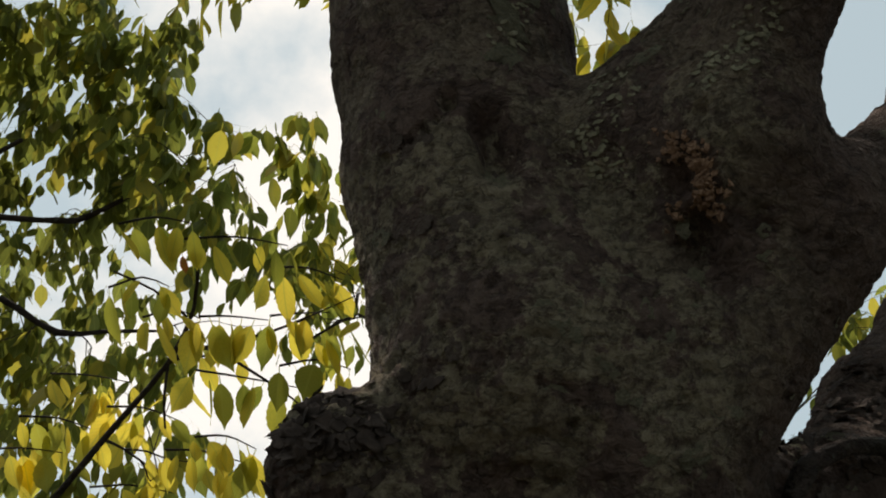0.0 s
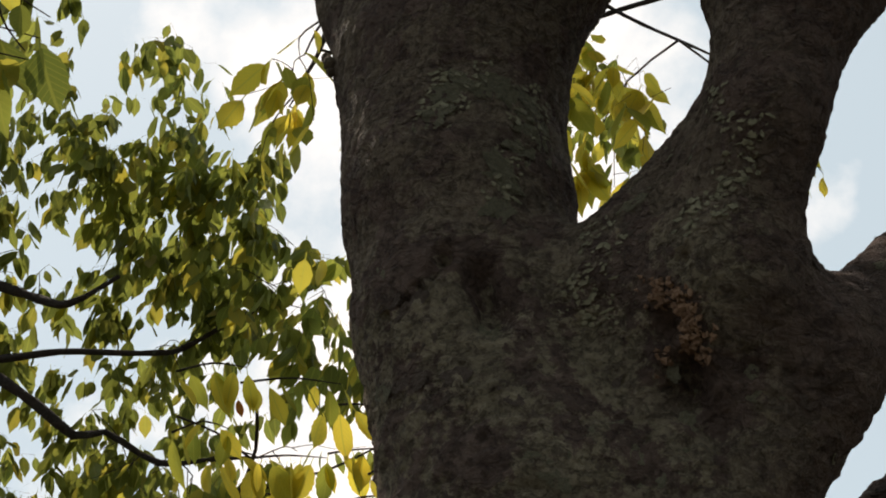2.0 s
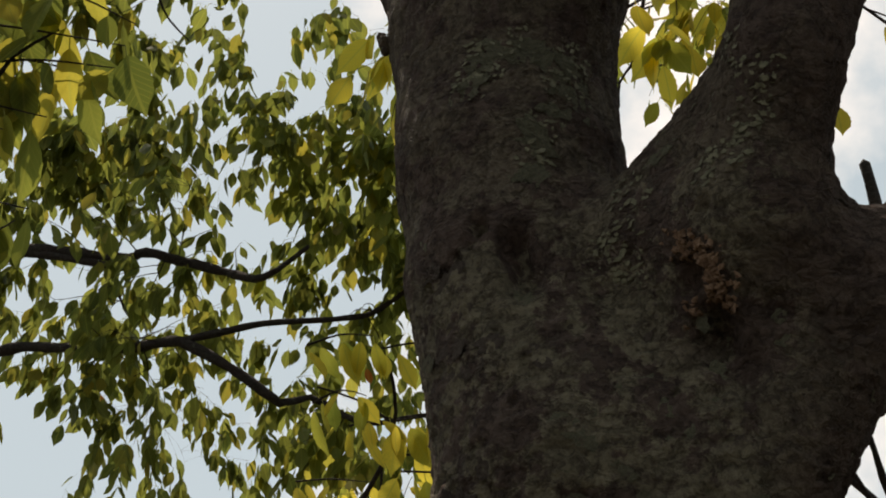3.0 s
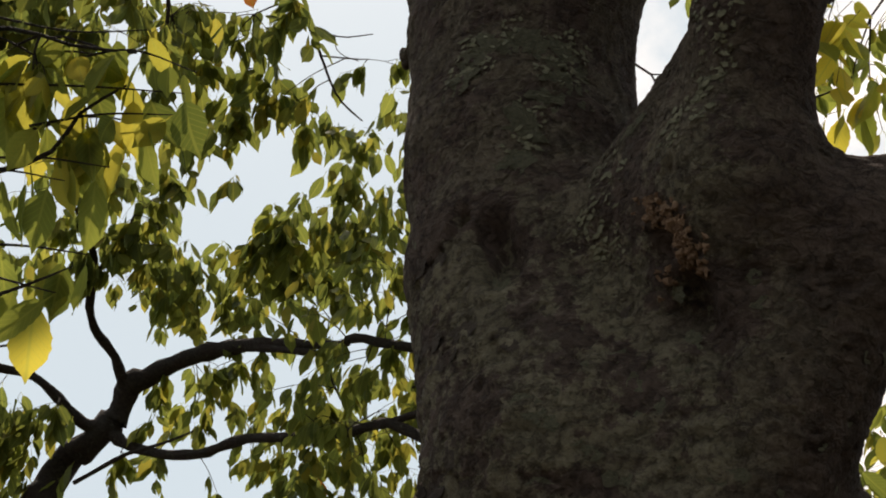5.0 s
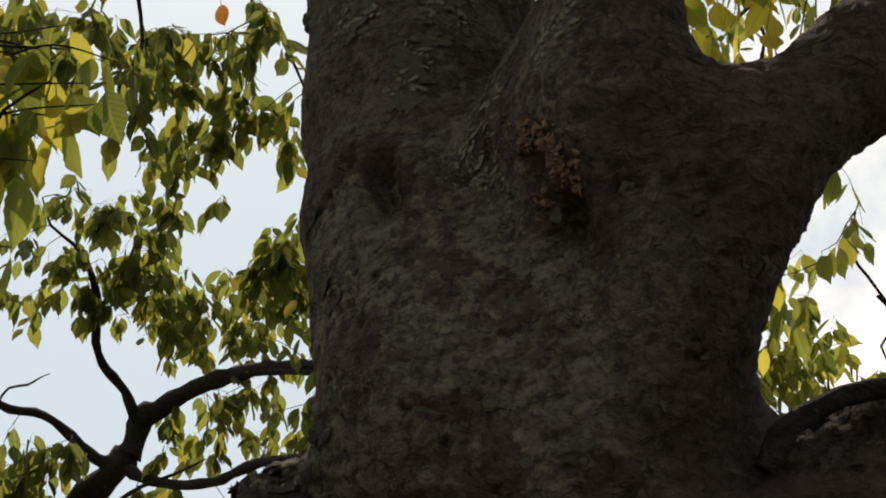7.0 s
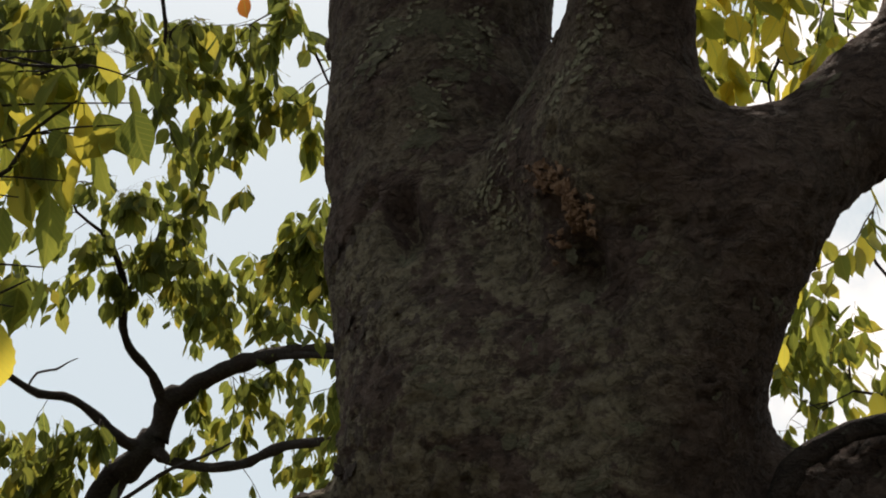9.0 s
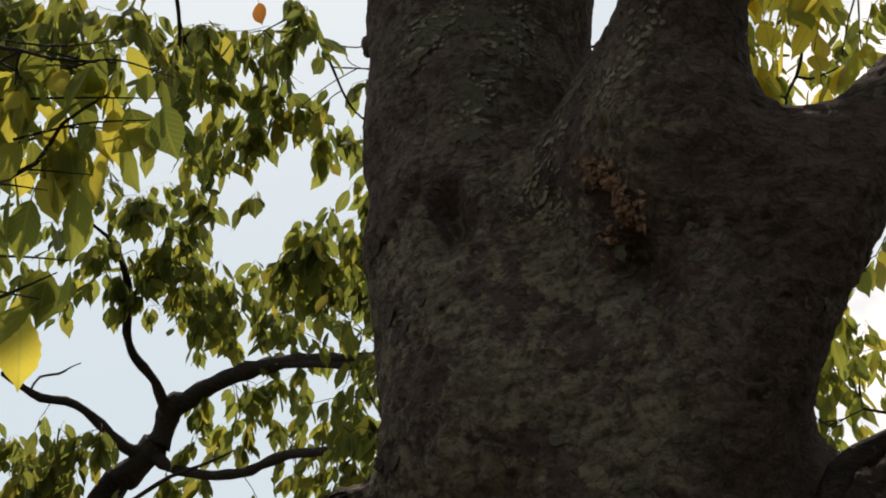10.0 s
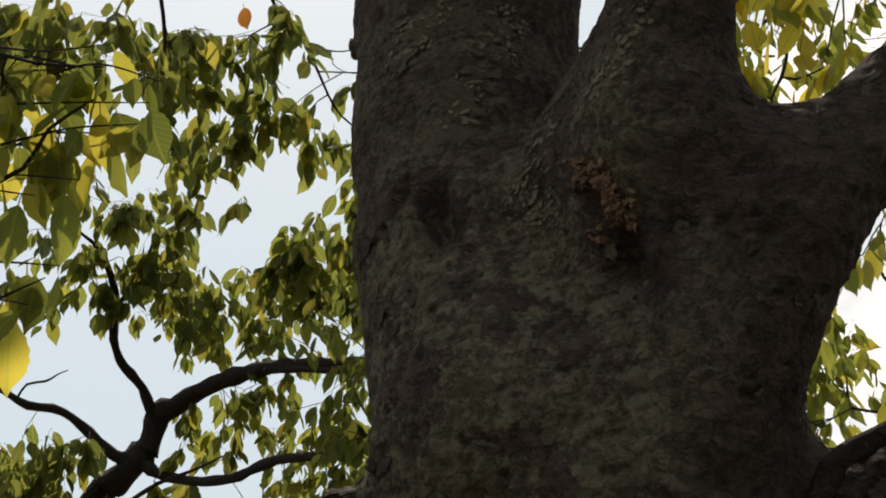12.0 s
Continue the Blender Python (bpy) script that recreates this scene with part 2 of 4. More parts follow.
def spline(points, step=0.08):
    """Catmull-Rom through rows of x, y, z, radius."""
    p = np.array(points, float)
    p = np.vstack([2 * p[0] - p[1], p, 2 * p[-1] - p[-2]])
    out = []
    for a, b, c, d in zip(p, p[1:], p[2:], p[3:]):
        k = max(2, int(np.linalg.norm(c[:3] - b[:3]) / step))
        for u in np.linspace(0, 1, k, endpoint=False):
            out.append(0.5 * (2 * b + (c - a) * u + (2 * a - 5 * b + 4 * c - d) * u * u + (3 * b - a - 3 * c + d) * u ** 3))
    out.append(p[-2])
    return np.array(out)


def tube(geo, points, sides=8, knobs=0.0, rng=None):
    """A round tapering limb along rows of x, y, z, radius, with knobs and a closed tip."""
    p = np.asarray(points, float)
    way = np.gradient(p[:, :3], axis=0)
    way /= np.linalg.norm(way, axis=1)[:, None] + 1e-9
    ref = np.array([0.31, 0.17, 0.93]) if abs(way[0][2]) < 0.8 else np.array([0.93, 0.31, 0.17])
    rings, n = [], len(p)
    ang = np.linspace(0, 2 * np.pi, sides, endpoint=False)
    for i in range(n):
        a = np.cross(way[i], ref)
        a /= np.linalg.norm(a) + 1e-9
        b = np.cross(way[i], a)
        ref = np.cross(a, way[i])
        r = np.full(sides, p[i, 3])
        if knobs and rng is not None:
            r = r * (1 + knobs * rng.normal(size=sides)) * (1 + 0.6 * knobs * rng.normal())
        rings.append(p[i, :3] + (np.cos(ang)[:, None] * a + np.sin(ang)[:, None] * b) * r[:, None])
    v = np.vstack(rings + [p[-1:, :3] + way[-1:] * p[-1, 3]])
    f = [[i * sides + j, i * sides + (j + 1) % sides, (i + 1) * sides + (j + 1) % sides, (i + 1) * sides + j] for i in range(n - 1) for j in range(sides)]
    f += [[(n - 1) * sides + j, (n - 1) * sides + (j + 1) % sides, n * sides, n * sides] for j in range(sides)]
    geo.v.append(v)
    geo.f.append(np.array([q if q[2] != q[3] else [q[0], q[1], q[2], q[2]] for q in f]) + geo.count)
    geo.uv.append(np.zeros((len(v), 2)))
    geo.count += len(v)


def tidy(me):
    """Drops the doubled corners of tip faces."""
    bm = bmesh.new()
    bm.from_mesh(me)
    bmesh.ops.dissolve_degenerate(bm, dist=1e-6, edges=bm.edges)
    bm.to_mesh(me)
    bm.free()
    return me


def leaf_template(rng, segs=12, rows=5, narrow=0.46, broad=0.60):
    """An ovate leaf with a rounded base, a toothed rim and a drawn-out tip, 1 long, hanging along -z, folded a little on its
    midrib, curled and wavy, with a stalk."""
    fold, curl, twist, wide = rng.uniform(0.05, 0.40), rng.uniform(-0.22, 0.40), rng.uniform(-0.45, 0.45), rng.uniform(narrow, broad)
    lean, wave, turn = rng.normal() * 0.05, rng.uniform(0.0, 0.03), rng.uniform(0, 6.3)
    v, uv, f = [], [], []
    half = rows // 2
    for i in range(segs + 1):
        u = i / segs
        w = 0.5 * wide * math.sin(math.pi * u ** 0.84) ** 0.80 if 0 < i < segs else 0.012
        if u > 0.72:
            w = max(0.006, w * (1 - 0.62 * ((u - 0.72) / 0.28) ** 0.8))
        tooth = 1 + (0.055 if i % 2 else -0.03) * (0 < i < segs)
        z, y = -u + 0.10 * curl * u * u, curl * 0.5 * u * u
        for k in range(-half, half + 1):
            s = k / half
            x = s * w * (tooth if abs(k) == half else 1.0) * math.cos(fold)
            up = abs(s) * w * math.sin(fold) * 0.9 + wave * s * math.sin(7 * u + turn)
            a = twist * u
            v.append((x * math.cos(a) - up * math.sin(a) + lean * u * u, y + x * math.sin(a) + up * math.cos(a), z - 0.05 * abs(s) * w))
            uv.append((0.5 + 0.5 * s * w / (0.5 * wide), u))
    for i in range(segs):
        for k in range(rows - 1):
            q = rows * i + k
            f.append((q, q + 1, q + rows + 1, q + rows))
    b = len(v)
    v += [(-0.011, 0, 0), (0.011, 0, 0), (0.009, -0.02, 0.2), (-0.009, -0.02, 0.2)]
    uv += [(0.5, 0)] * 4
    f.append((b, b + 1, b + 2, b + 3))
    return np.array(v), np.array(f), np.array(uv)


leaf_rng = np.random.default_rng(5)
TEMPLATES = [leaf_template(leaf_rng, 14, 5, 0.40, 0.52) for _ in range(16)]
FAR_TEMPLATES = [leaf_template(leaf_rng, 8, 3, 0.42, 0.56) for _ in range(12)]


def leaf_meshes(material):
    made = []
    for v, f, uv in TEMPLATES:
        g = Geo()
        g.add(v - np.array([0, -0.02, 0.2]), f, uv)
        made.append(g.mesh("leaf", material))
    return made


def turn_to(down, face):
    """Rows of a turn whose -z is the way the leaf hangs and whose y is nearest to face."""
    z = -down / np.linalg.norm(down)
    y = face - z * (face @ z)
    y /= np.linalg.norm(y) + 1e-9
    return np.stack([np.cross(y, z), y, z], 1)


def grow(rng, clusters, limbs, size, droop=1.15, per=9, reach=0.30):
    """Leafy twigs in clusters of (x, y, z, spread, twigs). Stems branch off the nearest wood, limbs first, then earlier stems;
    each twig carries leaves in two ranks. Returns twig polylines and leaves (place, turn, length, twig)."""
    nodes = np.vstack([np.asarray(b)[2:] for b in limbs])
    rest = [np.array(c, float) for c in clusters]
    twigs, leaves = [], []
    while rest:
        gaps = [((nodes[:, :3] - c[:3]) ** 2).sum(1).min() for c in rest]
        spot = rest.pop(int(np.argmin(gaps)))
        centre, spread, many = spot[:3], spot[3], int(spot[4])
        root = nodes[np.argmin(((nodes[:, :3] - centre) ** 2).sum(1))]
        gap = np.linalg.norm(centre - root[:3])
        if gap > 0.06:
            thick = min(root[3] * 0.8, 0.0032 + 0.0026 * gap)
            mid = 0.5 * (centre + root[:3]) + np.array([rng.normal() * 0.14 * gap, rng.normal() * 0.14 * gap, 0.08 * gap])
            stem = spline([(*root[:3], thick), (*mid, 0.8 * thick), (*centre, 0.55 * thick)], 0.06)
            twigs.append(stem)
            nodes = np.vstack([nodes, stem[len(stem) // 3:]])
        for _ in range(many):
            tip = centre + rng.normal(size=3) * spread * np.array([0.60, 0.60, 0.55])
            near = nodes[np.argsort(((nodes[:, :3] - tip) ** 2).sum(1))[:4]]
            base = near[rng.integers(len(near))]
            out = tip - base[:3]
            far = np.linalg.norm(out) + 1e-6
            heading = out / far * 0.7 + rng.normal(size=3) * 0.5
            heading[2] -= 0.15
            heading /= np.linalg.norm(heading)
            long = reach * rng.uniform(0.6, 1.25)
            end = tip + heading * long * 0.6 - np.array([0, 0, 0.15 * long])
            t = min(base[3], 0.0028)
            curve = spline([(*base[:3], t), (*(0.5 * (base[:3] + tip) + np.array([0, 0, 0.06 * far])), 0.8 * t), (*tip, 0.6 * t), (*end, 0.0008)], 0.05)
            twigs.append(curve)
            side = np.cross(heading, (0, 0, 1.0))
            side /= np.linalg.norm(side) + 1e-9
            k = max(3, int(per * rng.uniform(0.6, 1.3)))
            on = curve[len(curve) // 3:]
            for j in range(k):
                at = on[min(len(on) - 1, int((j + rng.uniform(0, 0.8)) / k * len(on)))][:3]
                flank = side * (1 if j % 2 else -1)
                down = np.array([0, 0, -1.0]) * droop + flank * rng.uniform(0.05, 0.8) + heading * rng.uniform(0.0, 0.5) + rng.normal(size=3) * 0.22
                face = flank * 0.35 + np.array([0, 0, 0.5]) + rng.normal(size=3) * 0.75
                leaves.append((at, turn_to(down, face), size * rng.uniform(0.62, 1.2), len(twigs) - 1))
    return twigs, leaves


def sprays(rng, rows, size):
    """Level twigs (x, z at the foot, x, z at the tip, y, leaves) with the leaves hanging from them side by side. As grow() returns them."""
    twigs, leaves = [], []
    for x, z, x2, z2, y, many in rows:
        mid = (0.5 * (x + x2), y + rng.normal() * 0.02, 0.5 * (z + z2) + 0.012, 0.0020)
        line = spline([(x, y + 0.02, z, 0.0026), mid, (x2, y - 0.02, z2, 0.0010)], 0.02)
        twigs.append(line)
        for j in range(many):
            at = line[min(len(line) - 1, int((j + 0.25 + rng.uniform(0, 0.5)) / many * len(line)))][:3]
            down = np.array([0.10 if x2 > x else -0.10, 0, -1.0]) + rng.normal(size=3) * (0.36, 0.28, 0.10)
            face = np.array([rng.normal() * 0.95, -0.9, 0.35 + rng.normal() * 0.5])
            leaves.append((at, turn_to(down, face), size * rng.uniform(0.58, 1.18), len(twigs) - 1))
    return twigs, leaves


def joined_leaves(name, rng, leaves, material, templates):
    g = Geo()
    for at, turn, long, _ in leaves:
        v, f, uv = templates[rng.integers(len(templates))]
        g.add(((v - np.array([0, -0.02, 0.2])) * long) @ turn.T + at, f, uv)
    return g.mesh(name, material)


def foliage(tree, rng, clusters, limbs, size, material, singles=0, focus=(0, 0, 0), more=None, **how):
    """Twigs and leaves of a tree. The leafy twigs nearest to focus are parts, with their leaves under them; the rest is joined."""
    twigs, leaves = grow(rng, clusters, limbs, size, **how)
    if more:
        leaves += [(*lf[:3], lf[3] + len(twigs)) for lf in more[1]]
        twigs += more[0]
    on = {}
    for lf in leaves:
        on.setdefault(lf[3], []).append(lf)
    near = sorted(on, key=lambda k: float(((twigs[k][-1][:3] - np.array(focus)) ** 2).sum()))
    shapes = leaf_meshes(material) if singles else []
    alone, count = set(), 0
    for k in near:
        if count + len(on[k]) > singles:
            break
        alone.add(k)
        count += len(on[k])
        g = Geo()
        tube(g, twigs[k], 5)
        twig = under(new("twig", tidy(g.mesh("twig", TWIG_BARK))), tree)
        for at, turn, long, _ in on[k]:
            leaf = new("leaf", shapes[rng.integers(len(shapes))])
            m = Matrix(turn.tolist()).to_4x4()
            m.translation = Vector(at)
            leaf.parent = twig
            leaf.matrix_basis = m @ Matrix.Scale(long, 4)
    g = Geo()
    for k, t in enumerate(twigs):
        if k not in alone:
            tube(g, t, 5)
    under(tagged(new("twigs", tidy(g.mesh("twigs", TWIG_BARK))), kind="stuff"), tree)
    others = [lf for lf in leaves if lf[3] not in alone]
    if others:
        under(tagged(new("leaves", joined_leaves("leaves", rng, others, material, FAR_TEMPLATES)), kind="stuff"), tree)


def limb(tree, name, points, rng, sides=10, knobs=0.05, step=0.08):
    line = spline(points, step)
    bend = rng.normal(size=(len(line), 3))
    bend[1:-1] = 0.5 * bend[1:-1] + 0.25 * (bend[:-2] + bend[2:])
    bend[0] = bend[-1] = 0
    line[:, :3] += bend * line[:, 3:] * 3.5 * knobs
    swell = rng.normal(size=len(line))
    line[:, 3] *= 1 + 2.2 * knobs * np.clip(swell, -0.8, 2.0)
    g = Geo()
    tube(g, line, sides, knobs, rng)
    under(new(name, tidy(g.mesh(name, TWIG_BARK))), tree)
    return line


# ---- ground ----
def build_ground():
    bm = bmesh.new()
    bmesh.ops.create_grid(bm, x_segments=60, y_segments=60, size=1.0)
    for v in bm.verts:
        r = max(abs(v.co.x), abs(v.co.y))
        k = 4.0 + 1500 * r ** 5
        x, y = v.co.x * k, v.co.y * k
        v.co = (x, y, 0.05 * noise.noise(Vector((x * 0.5, y * 0.5, 0.0))) if r < 0.7 else 0.0)
    me = bpy.data.meshes.new("ground")
    bm.to_mesh(me)
    bm.free()
    me.materials.append(SOIL)
    tagged(new("ground", me), "bare dark soil under the trees", "ground", kind="structure")


build_ground()

# ---- the old tree: trunk and its limbs as one grown form ----
BLEND = 0.022
WOOD_FORMS = {
    "stem": [(0.0, 0.1, -0.2, 0.368), (-0.02, 0.02, 1.2, 0.308), (0.007, 0.017, 1.485, 0.271), (0.037, 0.015, 1.767, 0.233)],
    "tall": [(-0.06, -0.119, 2.034, 0.152), (-0.109, -0.052, 2.283, 0.121), (-0.107, -0.003, 2.502, 0.113), (-0.092, -0.021, 2.677, 0.109), (-0.053, -0.06, 2.853, 0.132), (-0.035, -0.045, 3.077, 0.135), (-0.027, 0.005, 3.47, 0.13), (-0.024, 0.073, 4.56, 0.122)],
    "rear": [(-0.113, -0.021, 2.442, 0.133), (-0.129, 0.05, 2.699, 0.12), (-0.115, 0.12, 2.895, 0.158), (-0.161, 0.2, 3.4, 0.14)],
    "steep": [(0.096, -0.045, 1.969, 0.153), (0.093, -0.285, 2.263, 0.075), (0.109, -0.369, 2.428, 0.045), (0.168, -0.373, 2.682, 0.113), (0.268, -0.321, 2.873, 0.133), (0.38, -0.258, 3.181, 0.128), (0.495, -0.197, 4.256, 0.109)],
    "saddle": [(0.019, -0.196, 2.281, 0.071), (0.129, -0.313, 2.491, 0.04)],
    "web": [(-0.012, -0.157, 2.330, 0.015), (0.05, -0.225, 2.362, 0.010)],
    "spread": [(0.051, -0.173, 1.953, 0.11), (0.207, -0.272, 2.203, 0.07), (0.342, -0.261, 2.31, 0.05), (0.468, -0.239, 2.456, 0.062), (0.648, -0.173, 2.655, 0.082), (0.941, -0.067, 2.961, 0.094), (1.343, 0.064, 3.363, 0.084), (1.5, 0.1, 3.5, 0.07)],
    "stub": [(-0.048, -0.002, 1.801, 0.179), (-0.232, -0.067, 1.908, 0.073)],
    "low": [(0.208, -0.012, 1.8, 0.277), (0.374, -0.087, 1.956, 0.076), (0.547, 0.034, 2.145, 0.058), (0.729, 0.126, 2.327, 0.049), (1.6, 0.5, 2.9, 0.05)],
}


def grown(p):
    """Distance to the tree's rounded limbs, melted into one another."""
    d = []
    for rows in WOOD_FORMS.values():
        for a, b in zip(rows, rows[1:]):
            a, b = np.array(a), np.array(b)
            ba = b[:3] - a[:3]
            pa = p - a[:3]
            h = np.clip(pa @ ba / (ba @ ba), 0, 1)
            d.append(np.linalg.norm(pa - h[..., None] * ba, axis=-1) - (a[3] + h * (b[3] - a[3])))
    d = np.stack(d)
    m = d.min(0)
    return m - BLEND * np.log(np.exp(-(d - m) / BLEND).sum(0))


def outward(p, e=0.004):
    """The way out of the wood at points near its skin."""
    g = np.stack([grown(p + np.eye(3)[i] * e) - grown(p - np.eye(3)[i] * e) for i in range(3)], -1)
    return g / (np.linalg.norm(g, axis=-1)[..., None] + 1e-9)


def skin(low, high, cell):
    """A quad skin of the grown form in a box (surface nets)."""
    axes = [np.arange(a, b + cell, cell) for a, b in zip(low, high)]
    shape = tuple(len(a) for a in axes)
    field = np.empty(shape)
    yy, zz = np.meshgrid(axes[1], axes[2], indexing="ij")
    for i, x in enumerate(axes[0]):
        field[i] = grown(np.stack([np.full_like(yy, x), yy, zz], -1))
    inside = field < 0
    total = np.zeros(tuple(s - 1 for s in shape), int)
    for dx in (0, 1):
        for dy in (0, 1):
            for dz in (0, 1):
                total += inside[dx:shape[0] - 1 + dx, dy:shape[1] - 1 + dy, dz:shape[2] - 1 + dz]
    cells = (total > 0) & (total < 8)
    index = -np.ones(cells.shape, int)
    where = np.argwhere(cells)
    index[cells] = np.arange(len(where))
    verts = np.array(low) + (where + 0.5) * cell
    for _ in range(4):
        n = outward(verts)
        verts = verts - n * np.clip(grown(verts), -cell, cell)[:, None]
    faces = []
    for axis in range(3):
        a, b = [slice(None)] * 3, [slice(None)] * 3
        a[axis], b[axis] = slice(0, -1), slice(1, None)
        change = inside[tuple(a)] != inside[tuple(b)]
        pts = np.argwhere(change)
        u, w = [k for k in range(3) if k != axis]
        ok = (pts[:, u] > 0) & (pts[:, w] > 0) & (pts[:, u] < shape[u] - 1) & (pts[:, w] < shape[w] - 1)
        pts = pts[ok]
        first = inside[tuple(pts.T)]
        quad = []
        for du, dw in ((-1, -1), (0, -1), (0, 0), (-1, 0)):
            q = pts.copy()
            q[:, u] += du
            q[:, w] += dw
            quad.append(index[tuple(q.T)])
        quad = np.stack(quad, 1)
        flip = first if axis != 1 else ~first
        quad[~flip] = quad[~flip][:, ::-1]
        faces.append(quad)
    faces = np.vstack(faces)
    return verts, faces[(faces >= 0).all(1)]


def bark_relief(p):
    """How far the bark stands proud at p: lumps, lens-shaped wrinkles, scaly plates with pits between, upright furrows on the limbs."""
    q = Vector(p)
    lump = noise.noise(q * 8.0) * 0.005 + noise.noise(q * 21.0) * 0.0018
    low = min(1.0, max(0.0, (2.36 - p[2]) / 0.25))
    warp = noise.noise(q * 15.0)
    warp2 = noise.noise(q * 38.0 + Vector((3.1, 7.7, 1.3)))
    flat = Vector((p[0] * 46 + 1.6 * warp, p[1] * 46 + 1.6 * warp, p[2] * 92 + 3.0 * warp + 1.4 * warp2))
    pit = max(0.0, noise.noise(flat) - 0.14)
    wrinkle = -pit * 0.013 * (0.06 + 0.94 * low) + max(0.0, -noise.noise(flat * 0.6)) * 0.006 * low
    tall = Vector((p[0] * 52 + warp, p[1] * 52 - warp, p[2] * 12))
    furrow = -(max(0.0, 1.0 - 3.2 * abs(noise.noise(tall))) ** 2) * 0.0032 * (1.2 - low)
    cells = noise.voronoi(Vector((p[0] * 40, p[1] * 40, p[2] * 56)) + Vector((1.6 * warp2, 1.6 * warp, 1.8 * warp2)))[0]
    crust = (min(cells[1] - cells[0], 0.30) * 0.008 - 0.0012) * (0.35 + 0.65 * low)
    fine = noise.fractal(q * 130.0, 0.7, 2.1, 3) * 0.0016
    return lump + wrinkle + furrow + crust + fine


HOLLOWS = [(-0.146, -0.190, 2.268, 0.021, 0.034), (-0.137, -0.200, 2.228, 0.025, 0.036), (0.004, -0.300, 2.188, 0.020, 0.030), (0.034, -0.296, 2.134, 0.028, 0.036), (0.068, -0.29, 2.10, 0.024, 0.020),
           (0.013, -0.336, 2.258, 0.008, 0.016), (-0.184, -0.167, 2.298, 0.011, 0.022), (-0.192, -0.160, 2.276, 0.009, 0.014), (-0.203, -0.148, 2.258, 0.009, 0.015), (-0.212, -0.135, 2.244, 0.009, 0.015), (-0.224, -0.11, 2.236, 0.009, 0.014)]


def build_old_tree():
    tree = empty("old_tree", 0, 0.08)
    tagged(tree, "old forked tree with dark lichen-covered scaly bark", "tree")
    verts, faces = skin((-0.52, -0.62, 1.55), (0.98, 0.46, 2.95), 0.0064)
    n = outward(verts)
    lift = np.array([bark_relief(p) for p in verts.tolist()])
    for x, y, z, r, deep in HOLLOWS:
        d2 = ((verts - (x, y, z)) ** 2 * (1, 1, 0.6)).sum(1)
        lift -= deep * np.exp(-(d2 / (2 * (0.66 * r) ** 2)) ** 1.6)
    edge = np.minimum(np.abs(verts[:, 2] - 1.55), np.abs(verts[:, 2] - 2.95))
    lift *= np.clip(edge / 0.03, 0, 1)
    g = Geo()
    g.add(verts + n * lift[:, None], faces)
    under(new("trunk", g.mesh("trunk", BARK)), tree)
    # knobs on the outline of the tall limb
    knob = Geo()
    for x, y, z, r in ((-0.267, 0.069, 2.678, 0.011), (-0.271, 0.079, 2.692, 0.008), (-0.267, 0.065, 2.662, 0.007)):
        a, b = np.meshgrid(np.linspace(0, math.pi, 6), np.linspace(0, 2 * math.pi, 8, endpoint=False), indexing="ij")
        v = np.stack([np.sin(a) * np.cos(b), np.sin(a) * np.sin(b), np.cos(a)], -1).reshape(-1, 3)
        v *= (r * (1 + 0.25 * np.array([noise.noise(Vector(q) * 2.3 + Vector((x * 90, 0, 0))) for q in v.tolist()])))[:, None]
        knob.add(v + (x, y, z), [[i * 8 + j, i * 8 + (j + 1) % 8, (i + 1) * 8 + (j + 1) % 8, (i + 1) * 8 + j] for i in range(5) for j in range(8)])
    under(new("burl", tidy(knob.mesh("burl", BARK))), tree)
    # the parts above and below, in coarser skin
    for name, lo, hi in (("trunk_base", (-0.6, -0.55, -0.1), (0.7, 0.7, 1.555)), ("upper_limbs", (-0.4, -0.5, 2.945), (1.0, 0.5, 4.7)), ("side_limbs", (0.975, -0.4, 2.0), (1.8, 0.8, 3.8))):
        v, f = skin(lo, hi, 0.025)
        g = Geo()
        g.add(v, f)
        under(new(name, g.mesh(name, BARK)), tree)
    return tree, verts + n * lift[:, None], n


old_tree, SKIN, SKIN_WAY = build_old_tree()


